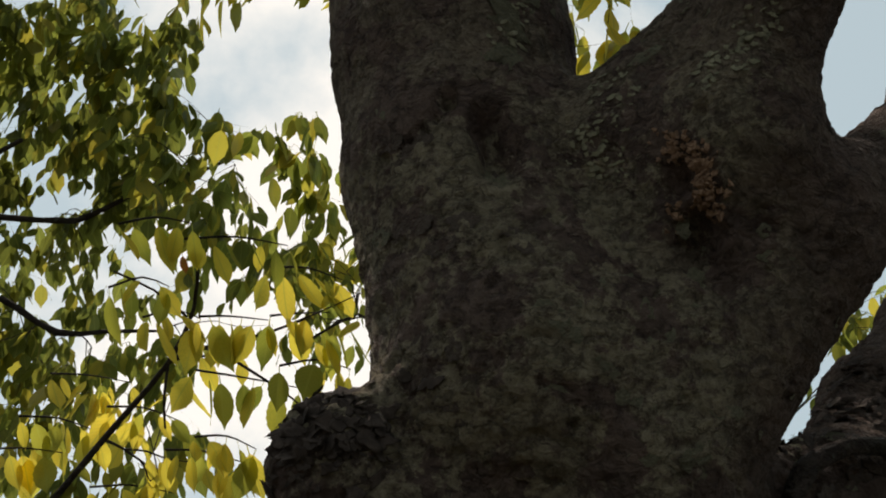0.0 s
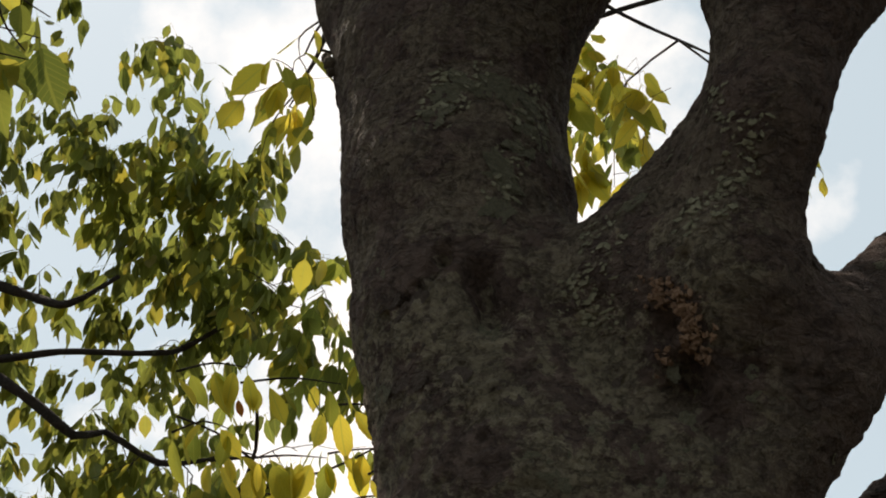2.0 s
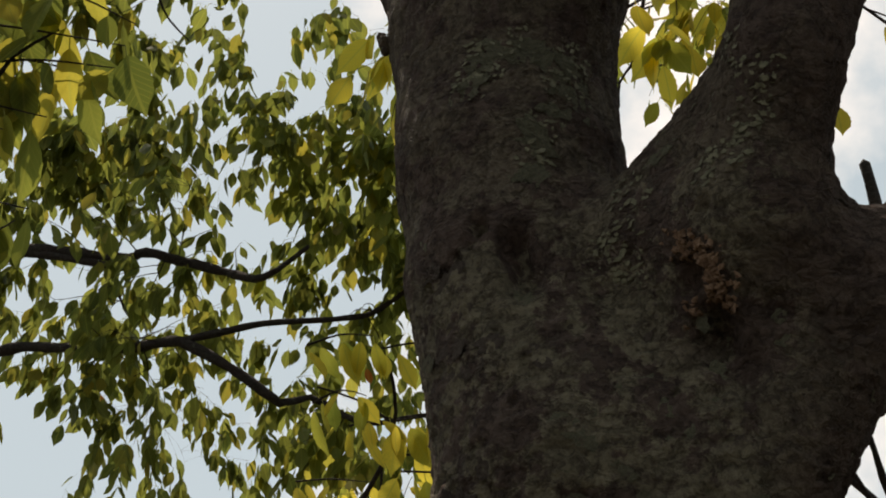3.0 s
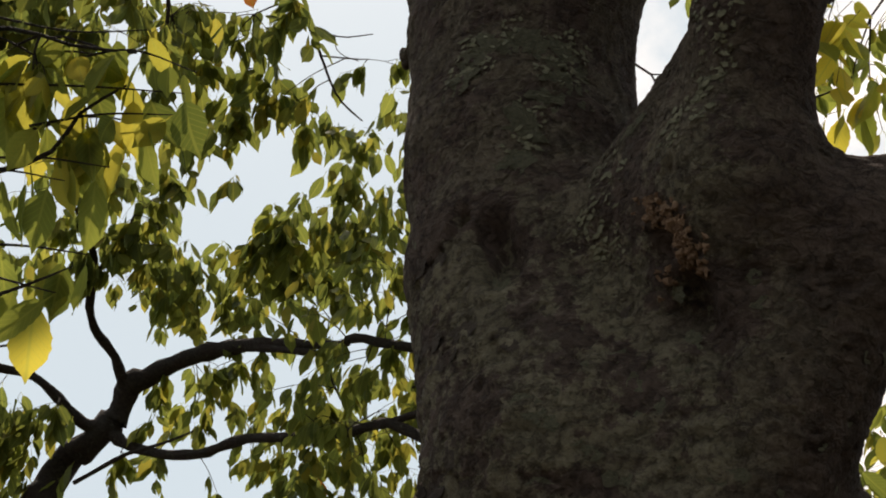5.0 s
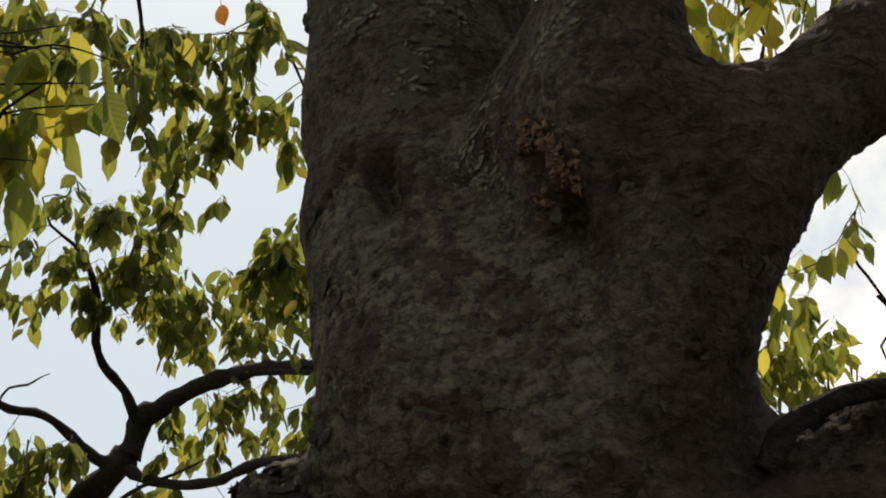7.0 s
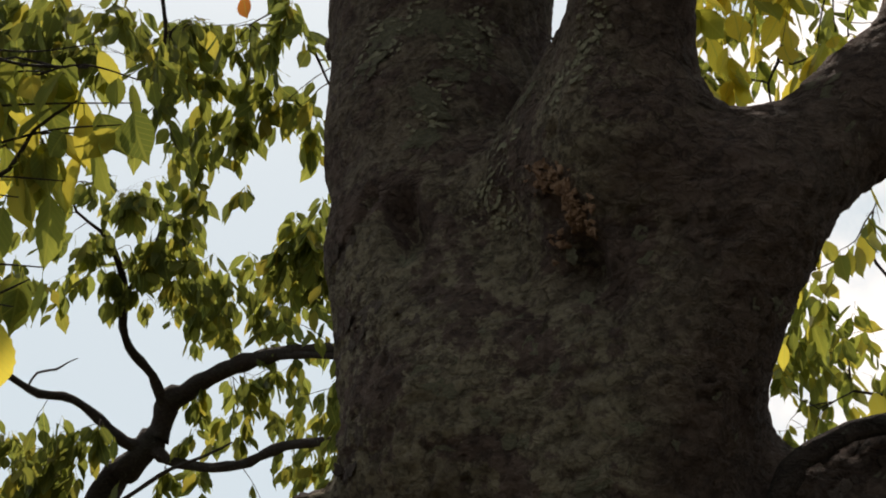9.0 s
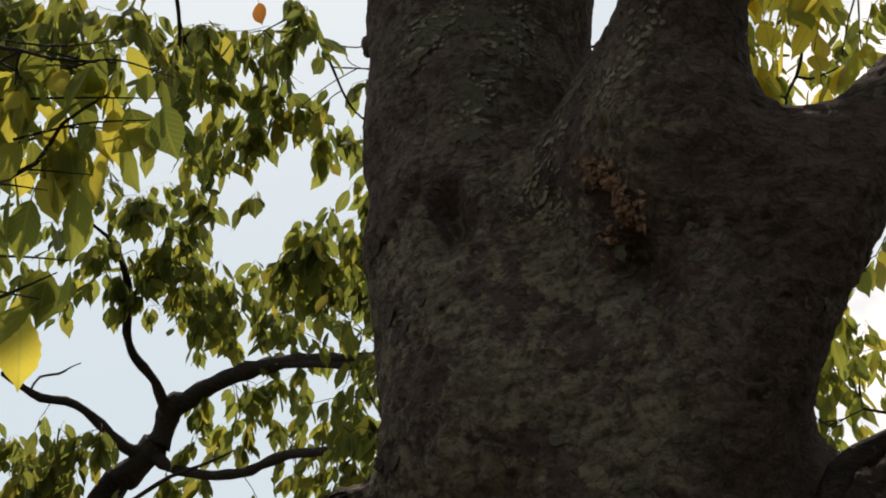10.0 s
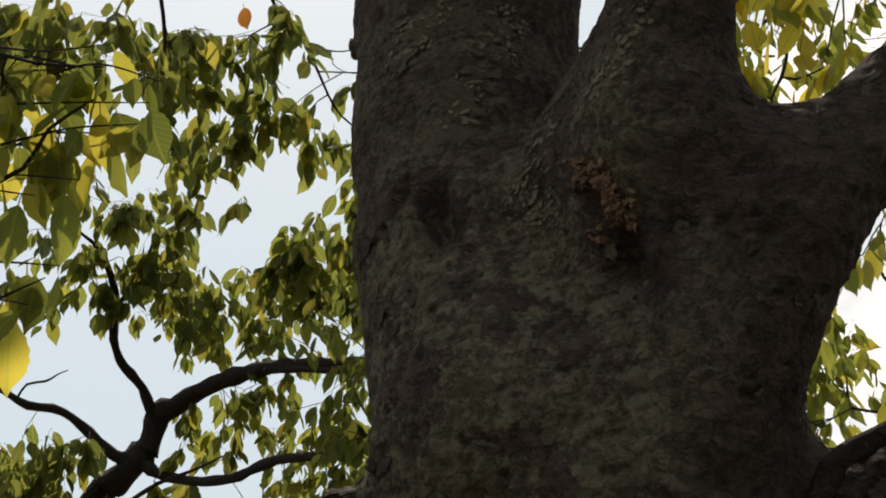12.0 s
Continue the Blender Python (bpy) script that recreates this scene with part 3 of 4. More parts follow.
# ---- neighbouring tree behind, with the crooked fork ----
def build_crooked_tree():
    rng = np.random.default_rng(11)
    tree = empty("crooked_tree", -3.5, 6.6)
    tagged(tree, "slender tree with crooked forked limbs and drooping green leaves", "tree")
    limb(tree, "trunk", [(-3.5, 6.6, -0.1, 0.17), (-3.35, 6.6, 1.5, 0.13), (-3.05, 6.5, 3.1, 0.105), (-2.75, 6.92, 4.5, 0.09), (-2.59, 6.85, 4.65, 0.086), (-2.41, 6.78, 4.8, 0.08)], rng, 14)
    arch = limb(tree, "branch", [
        (-2.4, 6.77, 4.81, 0.08), (-2.35, 6.74, 4.93, 0.074), (-2.31, 6.71, 5.03, 0.07), (-2.23, 6.67, 5.06, 0.064), (-2.11, 6.6, 5.09, 0.058), (-1.95, 6.49, 5.12, 0.055), (-1.78, 6.37, 5.12, 0.05), (-1.59, 6.22, 5.09, 0.045), (-1.41, 6.08, 5.05, 0.034), (-1.19, 5.88, 4.96, 0.027), (-0.91, 5.62, 4.84, 0.025),
        (-0.81, 5.40, 4.78, 0.024), (-0.36, 4.92, 4.49, 0.021), (-0.23, 4.73, 4.41, 0.018), (-0.04, 4.65, 4.55, 0.01),
    ], rng)
    low = limb(tree, "branch", [
        (-2.41, 6.77, 4.74, 0.04), (-2.29, 6.72, 4.64, 0.032), (-2.14, 6.66, 4.58, 0.029), (-1.96, 6.56, 4.52, 0.028), (-1.79, 6.44, 4.49, 0.03), (-1.65, 6.32, 4.49, 0.028), (-1.47, 6.14, 4.48, 0.027), (-1.24, 5.92, 4.41, 0.026), (-0.9, 5.6, 4.32, 0.025),
        (-0.59, 5.15, 4.21, 0.026),
    ], rng)
    lowup = limb(tree, "branch", [
        (-0.59, 5.06, 4.17, 0.02), (-0.22, 4.91, 4.24, 0.017), (0.19, 4.76, 4.25, 0.014), (0.33, 4.85, 4.34, 0.013), (0.53, 4.64, 4.45, 0.011),
        (0.69, 4.48, 4.49, 0.009), (0.9, 4.26, 4.57, 0.005),
    ], rng)
    lowdown = limb(tree, "branch", [
        (-0.59, 5.06, 4.17, 0.026), (-0.35, 4.99, 4.04, 0.024), (-0.1, 4.94, 3.86, 0.02), (0.05, 5.05, 3.94, 0.017), (0.3, 4.96, 3.8, 0.014),
        (0.5, 4.91, 3.83, 0.01), (0.72, 4.76, 3.83, 0.006),
    ], rng)
    thin = limb(tree, "branch", [
        (-2.5, 6.5, 4.31, 0.012), (-2.32, 6.42, 4.39, 0.012), (-2.18, 6.34, 4.44, 0.011), (-1.98, 6.25, 4.47, 0.009), (-1.76, 6.1, 4.5, 0.005),
    ], rng)
    up = limb(tree, "branch", [
        (-2.34, 6.7, 4.99, 0.044), (-2.36, 6.62, 5.04, 0.035), (-2.39, 6.54, 5.14, 0.03), (-2.45, 6.46, 5.2, 0.028), (-2.5, 6.36, 5.25, 0.027), (-2.51, 6.24, 5.33, 0.026), (-2.48, 6.1, 5.42, 0.025), (-2.46, 5.98, 5.52, 0.023), (-2.48, 5.82, 5.62, 0.018), (-2.53, 5.68, 5.68, 0.012), (-2.62, 5.5, 5.71, 0.008), (-2.66, 5.42, 5.85, 0.004),
    ], rng)
    side = limb(tree, "branch", [
        (-2.48, 6.08, 5.43, 0.013), (-2.38, 5.98, 5.52, 0.011), (-2.28, 5.88, 5.61, 0.009), (-2.2, 5.75, 5.69, 0.006),
    ], rng)
    left = limb(tree, "branch", [
        (-2.42, 6.77, 4.77, 0.05), (-2.53, 6.74, 4.76, 0.04), (-2.61, 6.7, 4.8, 0.035), (-2.72, 6.62, 4.89, 0.032), (-2.81, 6.55, 4.96, 0.03), (-2.91, 6.46, 4.98, 0.028), (-3.03, 6.36, 4.96, 0.027), (-3.11, 6.28, 4.99, 0.023), (-3.2, 6.15, 5.03, 0.016),
    ], rng)
    limb(tree, "twig", [
        (-3.09, 6.33, 4.99, 0.008), (-3.03, 6.3, 5.07, 0.008), (-2.91, 6.28, 5.08, 0.007), (-2.84, 6.26, 5.11, 0.005), (-2.77, 6.24, 5.13, 0.003),
    ], rng, 6)
    arch_low = limb(tree, "branch", [
        (-1.52, 6.16, 5.06, 0.03), (-1.31, 5.98, 4.97, 0.021), (-1.12, 5.82, 4.88, 0.02), (-0.91, 5.62, 4.78, 0.018),
    ], rng)
    dangle = limb(tree, "twig", [
        (-1.01, 5.7, 4.81, 0.01), (-0.97, 5.7, 4.69, 0.008), (-0.9, 5.7, 4.55, 0.005),
    ], rng, 6)
    limbs = [arch, low, lowup, lowdown, thin, up, side, left, arch_low, dangle]
    beside_gap = [
        (-0.88, 5.17, 5.9, 0.13, 6), (-0.97, 5.45, 5.82, 0.14, 8), (-1.08, 5.75, 5.69, 0.18, 13), (-1.37, 5.92, 5.71, 0.17, 11), (-1.51, 5.91, 5.7, 0.12, 5),
        (-0.88, 5.73, 5.56, 0.15, 8), (-1.41, 6.26, 5.62, 0.2, 16), (-1.05, 6.21, 5.58, 0.17, 12), (-1.73, 6.54, 5.62, 0.16, 10), (-2.01, 6.44, 5.69, 0.15, 9),
        (-2.17, 6.65, 5.66, 0.13, 7), (-1.94, 6.71, 5.65, 0.12, 5), (-2.13, 6.24, 5.68, 0.11, 5),
    ]
    on_upright = [
        (-2.06, 5.76, 5.77, 0.14, 6), (-2.0, 5.69, 5.92, 0.1, 3), (-2.3, 5.86, 5.68, 0.17, 7), (-2.56, 5.84, 5.53, 0.14, 5), (-2.66, 5.77, 5.62, 0.14, 5),
        (-2.36, 5.95, 5.44, 0.12, 4), (-2.25, 6.03, 5.33, 0.08, 1), (-2.14, 5.87, 5.52, 0.09, 2), (-2.38, 5.61, 5.87, 0.15, 7), (-2.72, 5.48, 5.66, 0.13, 4),
        (-2.22, 5.6, 5.93, 0.13, 5), (-2.55, 5.5, 5.9, 0.12, 4),
    ]
    under_arch = [
        (-1.88, 6.68, 5.12, 0.14, 4), (-1.61, 6.53, 5.1, 0.16, 4), (-1.39, 6.44, 5.14, 0.12, 3), (-1.1, 6.3, 5.04, 0.14, 4), (-0.89, 6.26, 4.95, 0.12, 2),
        (-2.02, 6.94, 4.97, 0.13, 3), (-1.74, 6.79, 4.94, 0.16, 5), (-1.4, 6.67, 4.86, 0.19, 7), (-1.1, 6.5, 4.83, 0.17, 5), (-0.89, 6.44, 4.78, 0.13, 3),
        (-1.53, 6.74, 4.63, 0.17, 5), (-1.24, 6.68, 4.61, 0.17, 5), (-0.96, 6.63, 4.56, 0.17, 5), (-2.21, 6.84, 5.11, 0.07, 1), (-1.89, 6.93, 4.81, 0.07, 1),
    ]
    at_foot = [
        (-3.09, 6.58, 4.65, 0.2, 9), (-2.88, 6.64, 4.71, 0.2, 9), (-2.66, 6.46, 4.76, 0.12, 3), (-3.02, 6.86, 4.58, 0.22, 11), (-3.24, 6.8, 4.51, 0.22, 11),
        (-2.17, 6.62, 4.72, 0.1, 2), (-2.14, 6.89, 4.6, 0.13, 4), (-2.33, 6.85, 4.58, 0.1, 2), (-2.64, 6.8, 4.47, 0.07, 1), (-3.26, 6.48, 4.75, 0.14, 5),
    ]
    foliage(tree, rng, [(x, y, z, 1.05 * r, max(1, round(1.08 * k))) for x, y, z, r, k in beside_gap + on_upright + under_arch + at_foot], limbs, 0.140, LEAF_FAR, 290, (-1.0, 5.2, 4.9), per=9, reach=0.17)
    upper = [
        (-0.33, 4.65, 5.51, 0.19, 10), (-0.16, 4.55, 5.65, 0.14, 6), (0.23, 4.87, 5.83, 0.14, 6), (0.04, 4.64, 5.85, 0.1, 3), (0.39, 4.73, 5.26, 0.19, 10),
        (0.17, 4.68, 5.39, 0.16, 8), (0.55, 4.5, 5.22, 0.1, 3), (0.51, 4.59, 5.07, 0.14, 6), (-0.53, 4.62, 5.56, 0.16, 8), (-0.35, 4.77, 5.32, 0.19, 10),
        (-0.6, 4.78, 5.31, 0.16, 8), (-0.72, 5.02, 5.07, 0.17, 9), (-0.59, 5.11, 4.91, 0.17, 9), (-0.34, 4.89, 5.09, 0.19, 10), (-0.08, 4.84, 5.17, 0.19, 10),
        (0.15, 4.76, 5.07, 0.17, 9), (0.33, 4.79, 4.96, 0.18, 10), (0.55, 4.71, 4.83, 0.18, 10),
    ]
    middle = [
        (-0.14, 5.01, 4.86, 0.14, 5), (0.14, 4.98, 4.86, 0.14, 5), (-0.78, 5.38, 4.56, 0.18, 7), (-0.49, 5.4, 4.52, 0.18, 7), (-0.22, 5.29, 4.51, 0.16, 6),
        (0.05, 5.22, 4.61, 0.16, 6), (0.28, 5.06, 4.67, 0.16, 6), (0.56, 4.94, 4.59, 0.17, 6), (0.71, 4.74, 4.71, 0.14, 4), (0.01, 5.35, 4.32, 0.19, 8),
        (-0.27, 5.37, 4.32, 0.13, 4), (-0.74, 5.55, 4.14, 0.18, 7), (-0.46, 5.56, 4.12, 0.19, 8), (0.18, 5.4, 4.14, 0.16, 6), (-0.11, 5.5, 3.93, 0.16, 6),
        (-0.52, 5.67, 3.76, 0.18, 7), (-0.25, 5.66, 3.79, 0.15, 5), (0.53, 5.05, 4.36, 0.16, 5),
    ]
    outer = [
        (-0.08, 4.6, 5.13, 0.18, 7), (0.17, 4.61, 5.07, 0.18, 7), (0.37, 4.51, 5.17, 0.12, 3), (0.5, 4.5, 4.95, 0.12, 3), (0.65, 4.26, 4.7, 0.11, 2),
        (0.76, 4.22, 4.51, 0.1, 2), (0.57, 4.37, 4.53, 0.14, 4), (0.71, 3.34, 4.19, 0.06, 1), (0.8, 3.28, 4.26, 0.06, 1), (0.9, 3.29, 4.17, 0.05, 1),
        (0.94, 3.56, 4.1, 0.09, 2), (1.04, 3.56, 4.03, 0.06, 1), (0.85, 3.58, 4.11, 0.08, 1), (1.04, 3.64, 3.86, 0.09, 2), (1.17, 3.59, 3.87, 0.05, 1),
        (0.9, 3.79, 3.89, 0.1, 2), (0.73, 4.07, 4.13, 0.13, 4), (0.79, 3.99, 4.25, 0.12, 3),
    ]
    lowest = [
        (1.11, 3.78, 3.75, 0.08, 1), (0.17, 5, 3.76, 0.12, 2), (0.19, 5.07, 3.54, 0.12, 2), (0.44, 4.88, 3.64, 0.12, 2), (0.59, 4.66, 3.58, 0.11, 2),
        (0.76, 4.48, 3.66, 0.09, 1), (0.35, 4.88, 3.39, 0.13, 3), (0.55, 4.65, 3.31, 0.1, 2), (0.74, 4.47, 3.4, 0.09, 1), (0.24, 4.94, 3.23, 0.14, 3),
        (0.47, 4.71, 3.14, 0.12, 3), (0.84, 4.4, 3.2, 0.1, 2), (0.71, 4.57, 3.07, 0.11, 2),
    ]
    inner = [
        (-0.97, 5.59, 4.56, 0.18, 8), (-1, 5.67, 4.34, 0.15, 5), (-0.75, 5.56, 4.39, 0.16, 6), (-0.9, 5.78, 4.06, 0.18, 8), (-0.69, 5.71, 3.97, 0.18, 8),
        (-0.86, 5.86, 3.81, 0.18, 8), (0.05, 5.46, 4.02, 0.17, 7), (0.13, 5.52, 3.81, 0.16, 6), (0.33, 5.34, 3.96, 0.14, 5), (0.41, 5.4, 3.75, 0.14, 5),
        (0.36, 4.88, 4.78, 0.16, 6), (-1.04, 5.39, 4.98, 0.14, 4),
    ]
    outermost = [
        (0.27, 5.47, 4.05, 0.14, 4), (0.41, 5.41, 4.15, 0.14, 4), (0.15, 5.49, 4.3, 0.16, 5), (0.35, 5.31, 4.4, 0.16, 5), (0.62, 5.21, 4.27, 0.14, 4),
        (0.66, 5.28, 4.07, 0.13, 3), (0.17, 5.39, 4.54, 0.16, 5), (0.47, 5.23, 4.55, 0.14, 4), (0.76, 4.84, 4.52, 0.14, 4), (0.92, 4.84, 3.92, 0.11, 2),
        (0.03, 5.19, 5.2, 0.18, 7), (0.34, 5.16, 5.18, 0.18, 7), (0.24, 5.2, 4.92, 0.17, 6), (0.48, 5.13, 4.76, 0.16, 5),
    ]
    foliage(tree, rng, [(x, y, z, 1.45 * r, max(1, round(0.84 * k))) for x, y, z, r, k in upper + middle + inner + outermost], limbs, 0.120, LEAF_FAR, per=9, reach=0.26)
    foliage(tree, rng, [(x, y, z, 1.45 * r, round(1.3 * k) + 1) for x, y, z, r, k in outer + lowest], limbs, 0.125, LEAF_NEAR, per=9, reach=0.22)


def build_overhanging_tree():
    """A tree standing aside, whose outer twigs hang into view from above."""
    rng = np.random.default_rng(19)
    tree = empty("overhanging_tree", -3.4, 2.6)
    tagged(tree, "tree with thin hanging twigs and small green leaves", "tree")
    limb(tree, "trunk", [(-3.4, 2.6, -0.1, 0.14), (-3.3, 2.6, 2.2, 0.11), (-3.0, 2.65, 4.2, 0.08), (-2.6, 2.8, 5.6, 0.05)], rng, 12)
    bough = limb(tree, "branch", [(-2.85, 2.7, 4.9, 0.05), (-2.2, 2.75, 5.6, 0.035), (-1.5, 2.7, 5.75, 0.024), (-0.95, 2.65, 5.45, 0.016)], rng, 9)
    drop = limb(tree, "twig", [(-1.10, 2.70, 5.52, 0.009), (-1.01, 3, 5.21, 0.008), (-0.92, 3.02, 5.07, 0.007), (-0.86, 3.05, 4.99, 0.0065), (-0.78, 3.1, 4.8, 0.0055), (-0.73, 3.15, 4.73, 0.0045), (-0.65, 3.2, 4.68, 0.003)], rng, 6, 0.03)
    limb(tree, "twig", [(-0.86, 3.05, 4.99, 0.004), (-0.79, 3.05, 4.98, 0.0035), (-0.72, 3.05, 4.97, 0.003), (-0.62, 3.05, 4.99, 0.002)], rng, 6, 0.03)
    limb(tree, "twig", [(-0.77, 3.05, 4.98, 0.0025), (-0.76, 3.06, 4.92, 0.002), (-0.72, 3.07, 4.89, 0.0018), (-0.67, 3.08, 4.88, 0.0015)], rng, 6, 0.03)
    hang = limb(tree, "twig", [
        (-1.46, 2.91, 5.3, 0.01), (-1.45, 3.08, 5.09, 0.009), (-1.48, 3.21, 4.92, 0.006),
    ], rng, 6, 0.03)
    hanging = [
        (-1.38, 3.26, 5.23, 0.17, 9), (-1.49, 3.16, 4.98, 0.13, 5), (-1.18, 3.17, 5.07, 0.14, 6), (-1.03, 3.34, 4.89, 0.13, 5), (-1.14, 3.38, 4.8, 0.09, 3),
        (-0.95, 2.97, 5.06, 0.1, 3), (-0.86, 3, 5.05, 0.07, 1), (-1.31, 3.45, 4.99, 0.15, 6), (-0.91, 3.5, 4.87, 0.06, 1), (-1.39, 3.56, 4.81, 0.11, 3),
        (-1.23, 3.75, 4.76, 0.04, 1), (-1.43, 2.68, 4.78, 0.13, 5), (-1.4, 2.94, 4.61, 0.11, 4), (-1.48, 2.46, 4.71, 0.1, 3),
    ]
    above = [
        (-2.06, 2.93, 5, 0.16, 11), (-1.75, 2.65, 4.84, 0.13, 7), (-2.15, 3.15, 4.64, 0.12, 6), (-2.15, 3.04, 4.81, 0.14, 8), (-2.45, 4.27, 4.64, 0.1, 4),
        (-2.5, 4.15, 4.81, 0.11, 5), (-1.94, 2.86, 4.81, 0.14, 8), (-1.64, 2.76, 4.76, 0.11, 5), (-2.09, 2.73, 4.9, 0.14, 8),
    ]
    by_drop = [
        (-0.51, 3.25, 4.98, 0.05, 1), (-0.65, 3.23, 5, 0.04, 1), (-0.78, 3.45, 4.84, 0.06, 1),
    ]
    foliage(tree, rng, [(x, y, z, 1.1 * r, max(1, round(1.35 * k))) for x, y, z, r, k in hanging + above] + by_drop, [bough, drop, hang], 0.118, LEAF_FAR, 260, (-0.8, 3.0, 4.9), per=9, reach=0.15)


def build_sapling():
    """The low sapling close behind the old trunk, turning yellow."""
    rng = np.random.default_rng(23)
    tree = empty("sapling", -0.65, 2.3)
    tagged(tree, "thin sapling with large leaves turning yellow", "sapling")
    line = [(-0.22, 1.45, 2.22, 0.0065), (-0.14, 1.35, 2.36, 0.0058), (-0.09, 1.25, 2.45, 0.005), (-0.08, 1.15, 2.53, 0.004), (-0.11, 1.05, 2.59, 0.003)]
    limb(tree, "stem", [(-0.65, 2.3, -0.05, 0.016), (-0.5, 2.0, 1.3, 0.010), (-0.3, 1.6, 2.05, 0.007), *line], rng, 8, 0.03, 0.05)
    stem = spline(line, 0.05)
    fork = limb(tree, "branch", [(-0.09, 1.25, 2.45, 0.004), (-0.03, 1.15, 2.47, 0.0035), (0.04, 1.08, 2.48, 0.003), (0.11, 1, 2.51, 0.002), (0.18, 0.95, 2.55, 0.001)], rng, 6, 0.03, 0.05)
    low = limb(tree, "branch", [(-0.03, 1.16, 2.47, 0.0035), (0.01, 1.1, 2.42, 0.003), (0.08, 1, 2.34, 0.002), (0.14, 0.95, 2.27, 0.001)], rng, 6, 0.03, 0.05)
    mid = limb(tree, "branch", [(-0.09, 1.15, 2.51, 0.003), (-0.16, 1.15, 2.55, 0.0025), (-0.24, 1.15, 2.57, 0.002)], rng, 6, 0.03, 0.05)
    down = limb(tree, "branch", [(-0.09, 1.25, 2.45, 0.003), (-0.09, 1.25, 2.38, 0.0025), (-0.08, 1.25, 2.32, 0.002)], rng, 6, 0.03, 0.05)
    level = [
        (-0.28, 2.585, -0.16, 2.60, 0.95, 3), (-0.16, 2.585, 0.02, 2.60, 0.95, 5), (-0.25, 2.525, -0.15, 2.535, 1.10, 3), (-0.17, 2.50, -0.07, 2.505, 1.15, 3),
        (-0.09, 2.485, 0.03, 2.49, 1.05, 4), (-0.07, 2.40, 0.12, 2.39, 1.10, 5), (0.04, 2.385, 0.16, 2.39, 0.95, 4), (0.08, 2.43, 0.18, 2.48, 0.90, 3),
    ]
    lower = [
        (-0.31, 2.375, -0.16, 2.36, 1.50, 5), (-0.16, 2.395, -0.02, 2.38, 1.40, 4), (-0.03, 2.305, 0.08, 2.29, 1.20, 4), (-0.37, 2.295, -0.22, 2.305, 1.50, 5),
        (-0.07, 2.285, 0.07, 2.275, 1.25, 4), (-0.23, 2.54, -0.06, 2.54, 1.70, 4), (0.02, 2.59, 0.15, 2.58, 1.00, 4), (0.03, 2.495, 0.13, 2.51, 1.00, 4), (-0.15, 2.255, 0.01, 2.26, 1.50, 4),
    ]
    spots = [(-0.17, 1.7, 2.50, 0.06, 2), (-0.05, 1.6, 2.45, 0.06, 2), (-0.22, 1.8, 2.42, 0.07, 2), (0.05, 1.3, 2.50, 0.05, 1), (-0.02, 1.5, 2.30, 0.06, 2)]
    foliage(tree, rng, spots, [stem, fork, low, mid, down], 0.080, LEAF_YELLOW, 300, (0, 1.1, 2.5), sprays(rng, [(*row[:5], row[5] + 3) for row in level + lower], 0.089), per=5, reach=0.11)


def build_small_tree():
    """The small tree beside, whose leafy twigs reach in close."""
    rng = np.random.default_rng(37)
    tree = empty("small_tree", -2.3, 1.3)
    tagged(tree, "small tree with large drooping yellow-green leaves", "tree")
    limb(tree, "stem", [(-2.3, 1.3, -0.05, 0.05), (-2.2, 1.2, 1.4, 0.035), (-1.9, 0.95, 2.3, 0.022), (-1.6, 0.8, 2.8, 0.016), (-1.4, 0.75, 3.1, 0.010)], rng, 10, 0.03)
    a = limb(tree, "branch", [(-1.8, 0.9, 2.5, 0.009), *[
        (-1.07, 0.43, 2.71, 0.005), (-0.93, 0.39, 2.67, 0.005), (-0.84, 0.4, 2.72, 0.004), (-0.8, 0.38, 2.78, 0.003), (-0.74, 0.41, 2.86, 0.002),
    ]], rng, 7, 0.03, 0.05)
    b = limb(tree, "branch", [(-1.9, 0.95, 2.3, 0.008), *[
        (-0.95, 0.3, 2.38, 0.004), (-0.84, 0.28, 2.4, 0.003), (-0.77, 0.29, 2.44, 0.002), (-0.75, 0.33, 2.48, 0.001),
    ]], rng, 7, 0.03, 0.05)
    c = limb(tree, "branch", [(-1.5, 0.77, 2.95, 0.008), *[
        (-1.08, 0.41, 2.92, 0.005), (-0.95, 0.39, 2.95, 0.004), (-0.84, 0.39, 2.92, 0.003), (-0.74, 0.42, 2.93, 0.002),
    ]], rng, 7, 0.03, 0.05)
    level = [
        (-1.00, 2.700, -0.735, 2.675, 0.39, 7), (-1.00, 2.650, -0.790, 2.630, 0.36, 5), (-0.93, 2.540, -0.735, 2.505, 0.36, 6), (-0.95, 2.490, -0.760, 2.425, 0.33, 6),
        (-1.02, 3.010, -0.720, 2.955, 0.41, 8), (-0.98, 2.845, -0.635, 2.810, 0.38, 9), (-0.88, 2.760, -0.645, 2.762, 0.37, 7),
        (-0.84, 2.915, -0.625, 2.865, 0.40, 6), (-0.96, 2.925, -0.770, 2.912, 0.43, 6), (-0.90, 2.800, -0.700, 2.790, 0.44, 5),
    ]
    spots = [(-0.84, 0.42, 2.93, 0.06, 2), (-0.90, 0.41, 2.87, 0.06, 2), (-0.80, 0.44, 2.83, 0.06, 2), (-0.98, 0.44, 2.95, 0.07, 2), (-0.95, 0.40, 2.75, 0.06, 1)]
    foliage(tree, rng, spots, [a, b, c], 0.100, LEAF_NEAR, 300, (-0.8, 0.3, 2.6), sprays(rng, level, 0.112), per=6, reach=0.11)


